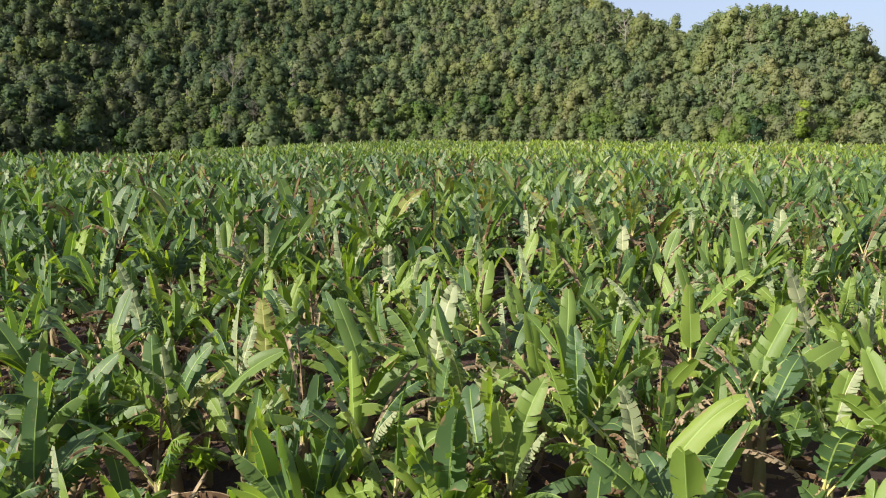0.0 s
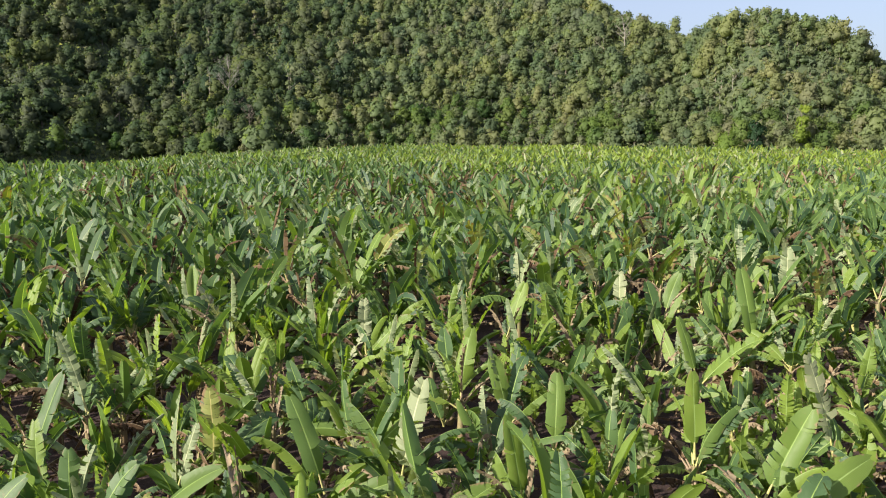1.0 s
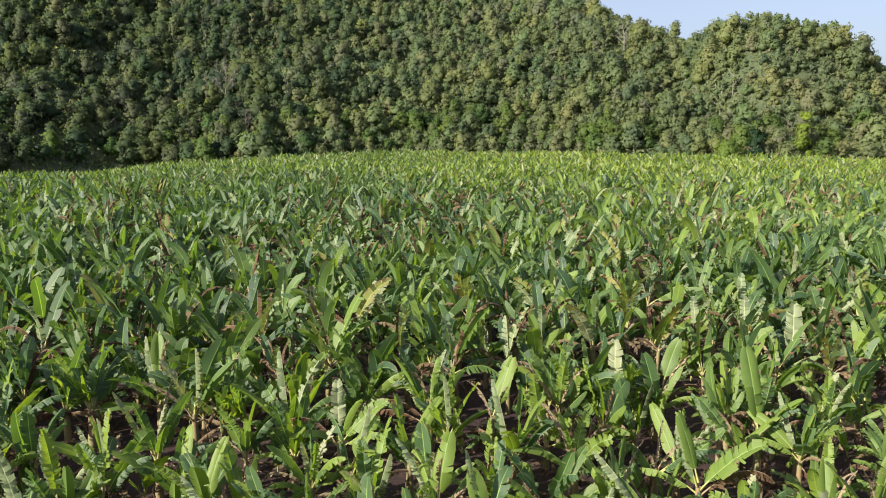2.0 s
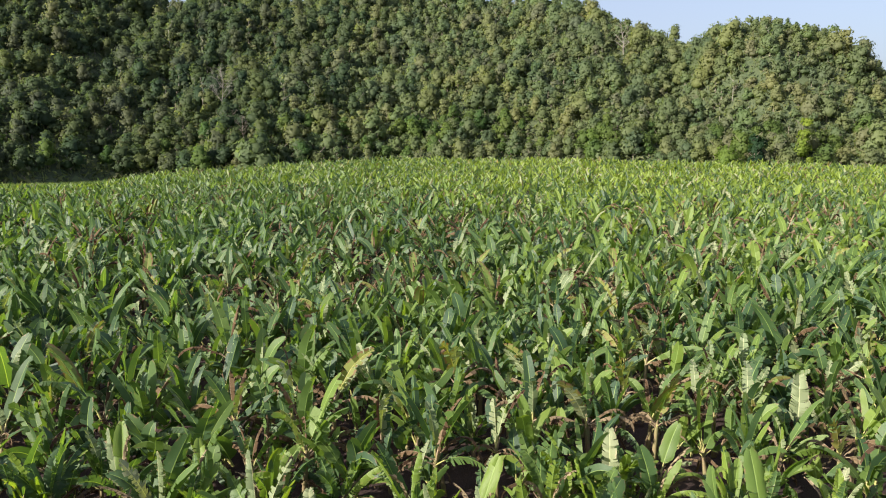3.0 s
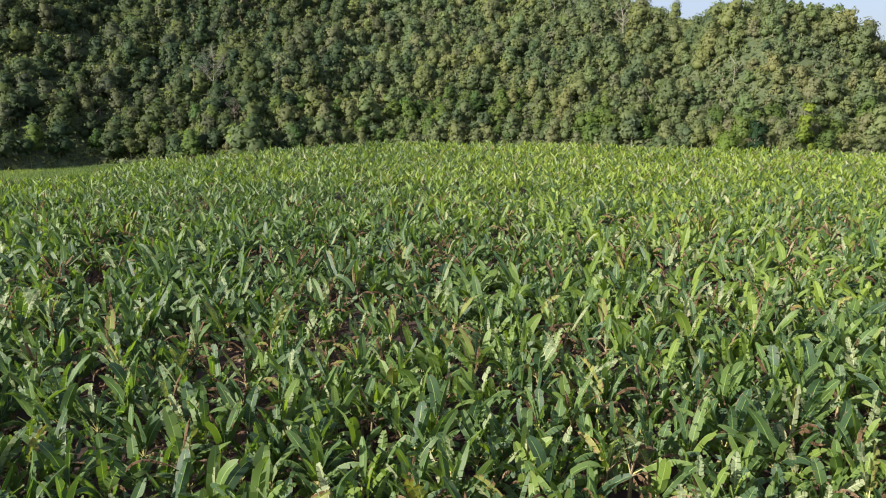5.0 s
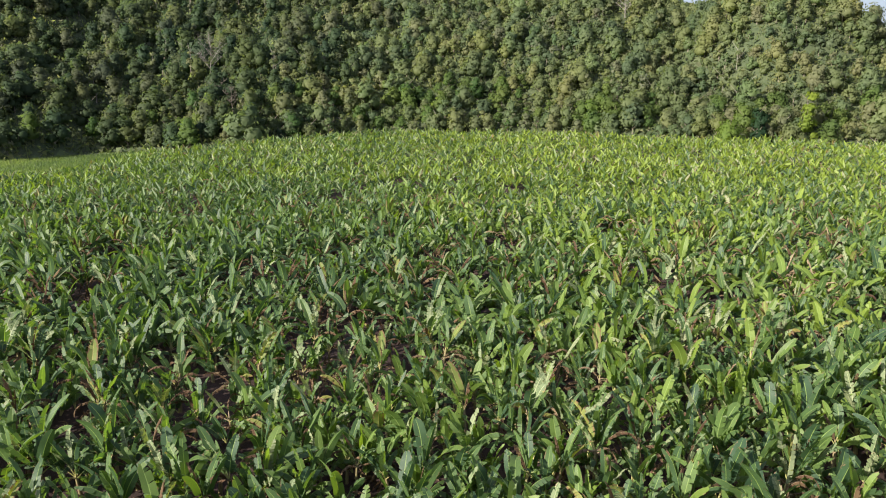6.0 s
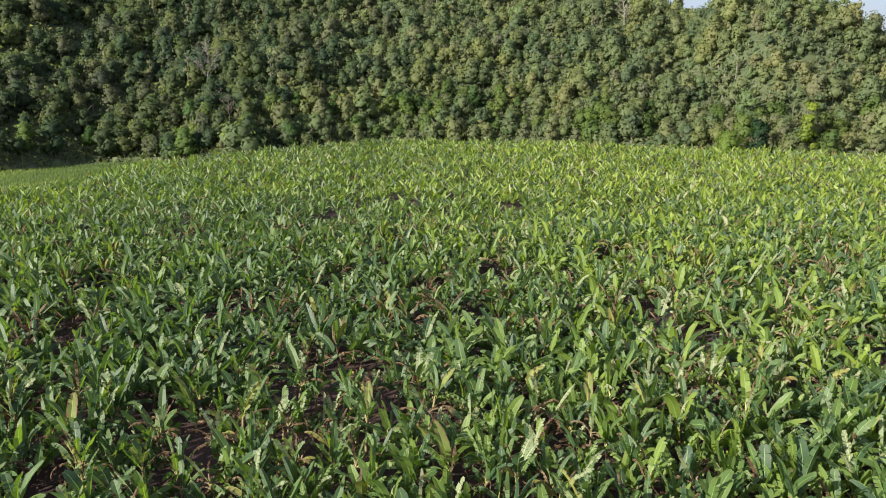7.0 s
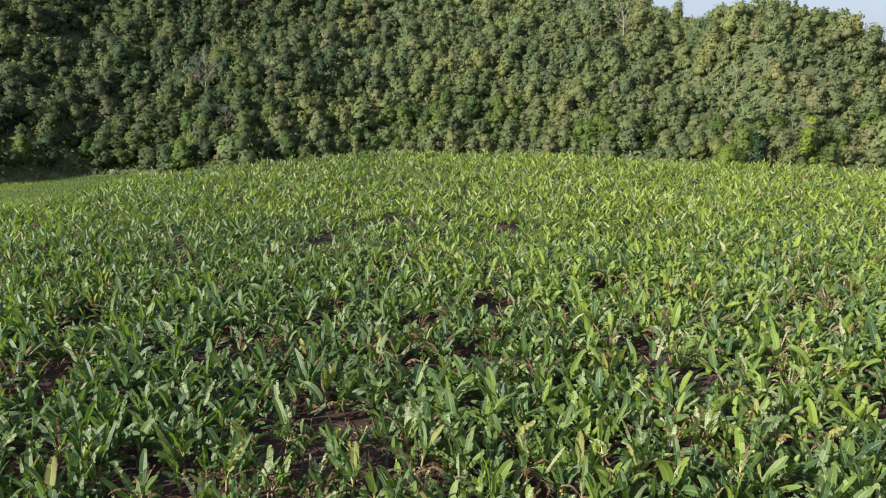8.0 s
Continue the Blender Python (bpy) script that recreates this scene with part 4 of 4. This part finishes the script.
def forest_places():
    rng = np.random.default_rng(31)
    step = 1.9
    xs, ys = np.arange(-260, 260, step), np.arange(185, 440, step)
    gx, gy = np.meshgrid(xs, ys)
    x = gx.ravel() + rng.uniform(-0.95, 0.95, gx.size)
    y = gy.ravel() + rng.uniform(-0.95, 0.95, gx.size)
    keep = (np.abs(x - 2.5) < 0.60 * y + 6) & (y > wood_edge(x) + 1.0)
    x, y = x[keep], y[keep]
    # thin out to a spacing along the slope
    pts, cells, pick = np.stack([x, y, land(x, y)], 1), {}, []
    for i in rng.permutation(len(x)):
        p = pts[i]
        key = tuple((p // SPACING).astype(int))
        near = [j for a in (-1, 0, 1) for b in (-1, 0, 1) for c in (-1, 0, 1) for j in cells.get((key[0] + a, key[1] + b, key[2] + c), ())]
        if all(((pts[j] - p) ** 2).sum() > SPACING ** 2 for j in near):
            cells.setdefault(key, []).append(i)
            pick.append(i)
    x, y = x[pick], y[pick]
    keep = np.ones(len(x), bool)
    z = land(x, y)
    # leave out what lies behind the crests
    eye = np.array([3.0, 8.0, 24.0])
    for f in np.linspace(0.55, 0.96, 24):
        px, py = eye[0] + (x - eye[0]) * f, eye[1] + (y - eye[1]) * f
        keep &= land(px, py) < eye[2] + (z + 20 - eye[2]) * f
    keep &= rng.random(len(x)) > 0.16 * smooth(-x, 20, 90)
    for sx, sy, r in SPECIAL:
        keep &= (x - sx) ** 2 + (y - sy) ** 2 > r * r
    x, y, z = x[keep], y[keep], z[keep]
    size = 0.72 + 0.50 * rng.random(x.size) ** 1.6 * (1 + 0.18 * wavy(x * 2.3, y * 2.3))
    size *= 1 + 0.10 * smooth(wood_edge(x) + 26 - y, 0, 18)   # broader crowns along the foot
    size *= 1 - 0.06 * smooth(x, 80, 95) * smooth(y - wood_edge(x), 8, 25)   # lower growth on the round hill
    return x, y, z, rng.uniform(0, 6.283, x.size), size


# height, spread, lobes, leaves to a lobe and their size: small crowns, then the large ones that stand among them
CROWN_SHAPES = [(6, 2.6), (5, 3.2), (7, 2.3), (4, 2.6), (7.5, 2.6), (5.5, 3.4), (6.5, 2.0), (4, 3.1), (7, 3.0), (5.5, 2.4), (8, 2.7), (5, 3.5), (6, 3.3), (6, 2.9)]
CROWNS = [(h, w, 5, 27, 0.18 * w) for h, w in CROWN_SHAPES] + [(h, w, 10, 42, 0.115 * w) for h, w in ((8, 4.2), (9, 3.8), (7.5, 4.6), (10, 3.6), (8.5, 4.4), (11, 3.8))]


def make_forest():
    rng = np.random.default_rng(32)
    x, y, z, yaw, size = forest_places()
    kinds = [crown_arrays(300 + j, *shape) for j, shape in enumerate(CROWNS)]
    full = [crown_arrays(400 + j, height, spread, 7, 58, 0.125 * spread) for j, (height, spread, *_) in enumerate(CROWNS)]
    order = np.argsort(y - wood_edge(x))
    front = order[:290]
    crowns = [crown_mesh(k, FOREST) for k in full]
    shaded_crowns = [crown_mesh(k, SHADED_WOOD) for k in full]
    fresh_crowns = [crown_mesh(k, FRESH_FOLIAGE) for k in full]
    trunks = [trunk_mesh(40 + j, 5.0, 0.16, BARK) for j in range(4)]
    # towards -x trees take darker foliage: the slope's shade is put into their colour
    dark = rng.random(len(x)) < smooth(-x + 0.25 * (y - 280), 15, 75)
    kind = np.where(rng.random(len(x)) < 0.16 + 0.24 * dark, rng.integers(14, len(CROWNS), len(x)), rng.integers(0, 14, len(x)))
    for i in front:
        k = int(kind[i])
        fresh = rng.random() < (0.13 if dark[i] else 0.28)
        tint = "fresh green" if fresh else "shaded green" if dark[i] else "leafy green"
        label = f"{tint} tree at the edge of the wood" if size[i] > 0.95 else f"small bushy {tint} tree at the edge of the wood"
        tree(x[i], y[i], yaw[i], size[i], trunks[k % 4], (fresh_crowns if fresh else shaded_crowns if dark[i] else crowns)[k], label)
    rest = order[290:]
    places = np.stack([x[rest], y[rest], z[rest] - 0.3, yaw[rest], size[rest], kind[rest]], 1)
    for name, sel, mat, label in (("hill_forest", ~dark[rest], FOREST, "dense mixed green forest covering the hills"),
                                  ("dark_hill_forest", dark[rest], SHADED_WOOD, "dense green forest on the nearer ridge, shade in its leaf colour")):
        V, F, NV, M, T = scattered(kinds, places[sel], rng)
        tagged(new(name, array_mesh(name, V, F, [mat], M, None, T, normals=NV)), label, "forest", kind="stuff")
    # undergrowth between the trees
    n = 90000
    ux, uy = rng.uniform(-180, 185, n), rng.uniform(195, 375, n)
    ok = (uy > wood_edge(ux)) & (np.abs(ux - 2.5) < 0.60 * uy + 6)
    ux, uy = ux[ok], uy[ok]
    p = np.stack([ux, uy, land(ux, uy) + rng.uniform(0.0, 1.6, len(ux))], 1)
    d = rng.normal(0, 1, (len(ux), 3, 3)) * 0.65
    tri = (p[:, None] + d).reshape(-1, 3)
    tagged(new("undergrowth", array_mesh("undergrowth", tri, np.arange(len(tri)).reshape(-1, 3), [FOREST], None, None,
                                         rng.uniform(0, 0.7, len(ux)), smoothed=False)),
           "low green undergrowth between the forest trees", "undergrowth", kind="stuff")
    # trunks of those trees
    a = np.linspace(0, 2 * np.pi, 5, endpoint=False)
    ring = np.stack([np.cos(a), np.sin(a), 0 * a], 1)
    V1 = np.concatenate([ring * 0.18, ring * 0.12 + [0.1, 0, 2.0], ring * 0.08 + [-0.1, 0.1, 3.6]])
    F1 = np.array([[k * 5 + j, k * 5 + (j + 1) % 5, k * 5 + 5 + (j + 1) % 5, k * 5 + 5 + j] for k in range(2) for j in range(5)])
    proto = (V1, F1, np.zeros((len(F1), 4, 2)), np.zeros(len(F1), int), np.zeros(len(F1)))
    places[:, 5] = 0
    V, F, _, M, T = scattered([proto], places, rng)
    tagged(new("forest_trunks", array_mesh("forest_trunks", V, F, [BARK], M)), "grey-brown trunks of the hill forest", "forest", kind="stuff")


make_forest()


def slender_trees():
    """Pale slender trunks with small crowns that stand above the other trees."""
    rng = np.random.default_rng(77)
    made = []
    for j in range(3):
        crown = crown_mesh(crown_arrays(500 + j, 12.5, 1.7, 4, 60, 0.33), FOREST)
        made.append((trunk_mesh(60 + j, 13.0, 0.13, PALE_BARK, 2), crown))
    n = 0
    while n < 34:
        x, y = rng.uniform(-120, 150), rng.uniform(240, 372)
        if y < wood_edge(x) + 14 or abs(x - 2.5) > 0.57 * y or (abs(x - 95) < 22 and y > 280):
            continue
        trunk, crown = made[n % 3]
        tree(x, y, rng.uniform(0, 6.28), rng.uniform(0.75, 1.05), trunk, crown, "slender tree with a pale bare trunk and small crown", "slender trees on the hills")
        n += 1


slender_trees()


def grass_strip():
    """Rough grass between the bananas and the wood."""
    rng = np.random.default_rng(90)
    n = 60000
    x, y = rng.uniform(-150, -50, n), rng.uniform(140, 252, n)
    ok = (y > field_end(x) - 1) & (y < wood_edge(x) + 1)
    x, y = x[ok], y[ok]
    p = np.stack([x, y, land(x, y) - 0.05], 1)
    a = rng.uniform(0, 6.283, len(x))
    side = np.stack([np.cos(a), np.sin(a), 0 * a], 1) * 0.16
    top = p + np.stack([rng.normal(0, 0.2, len(x)), rng.normal(0, 0.2, len(x)), rng.uniform(0.4, 0.95, len(x))], 1)
    tri = np.stack([p - side, p + side, top], 1).reshape(-1, 3)
    tagged(new("rough_grass", array_mesh("rough_grass", tri, np.arange(len(tri)).reshape(-1, 3), [GRASS_BLADE], None, None,
                                         rng.random(len(x)), smoothed=False)),
           "rough pale green grass beside the banana field", "grass", kind="stuff")


grass_strip()
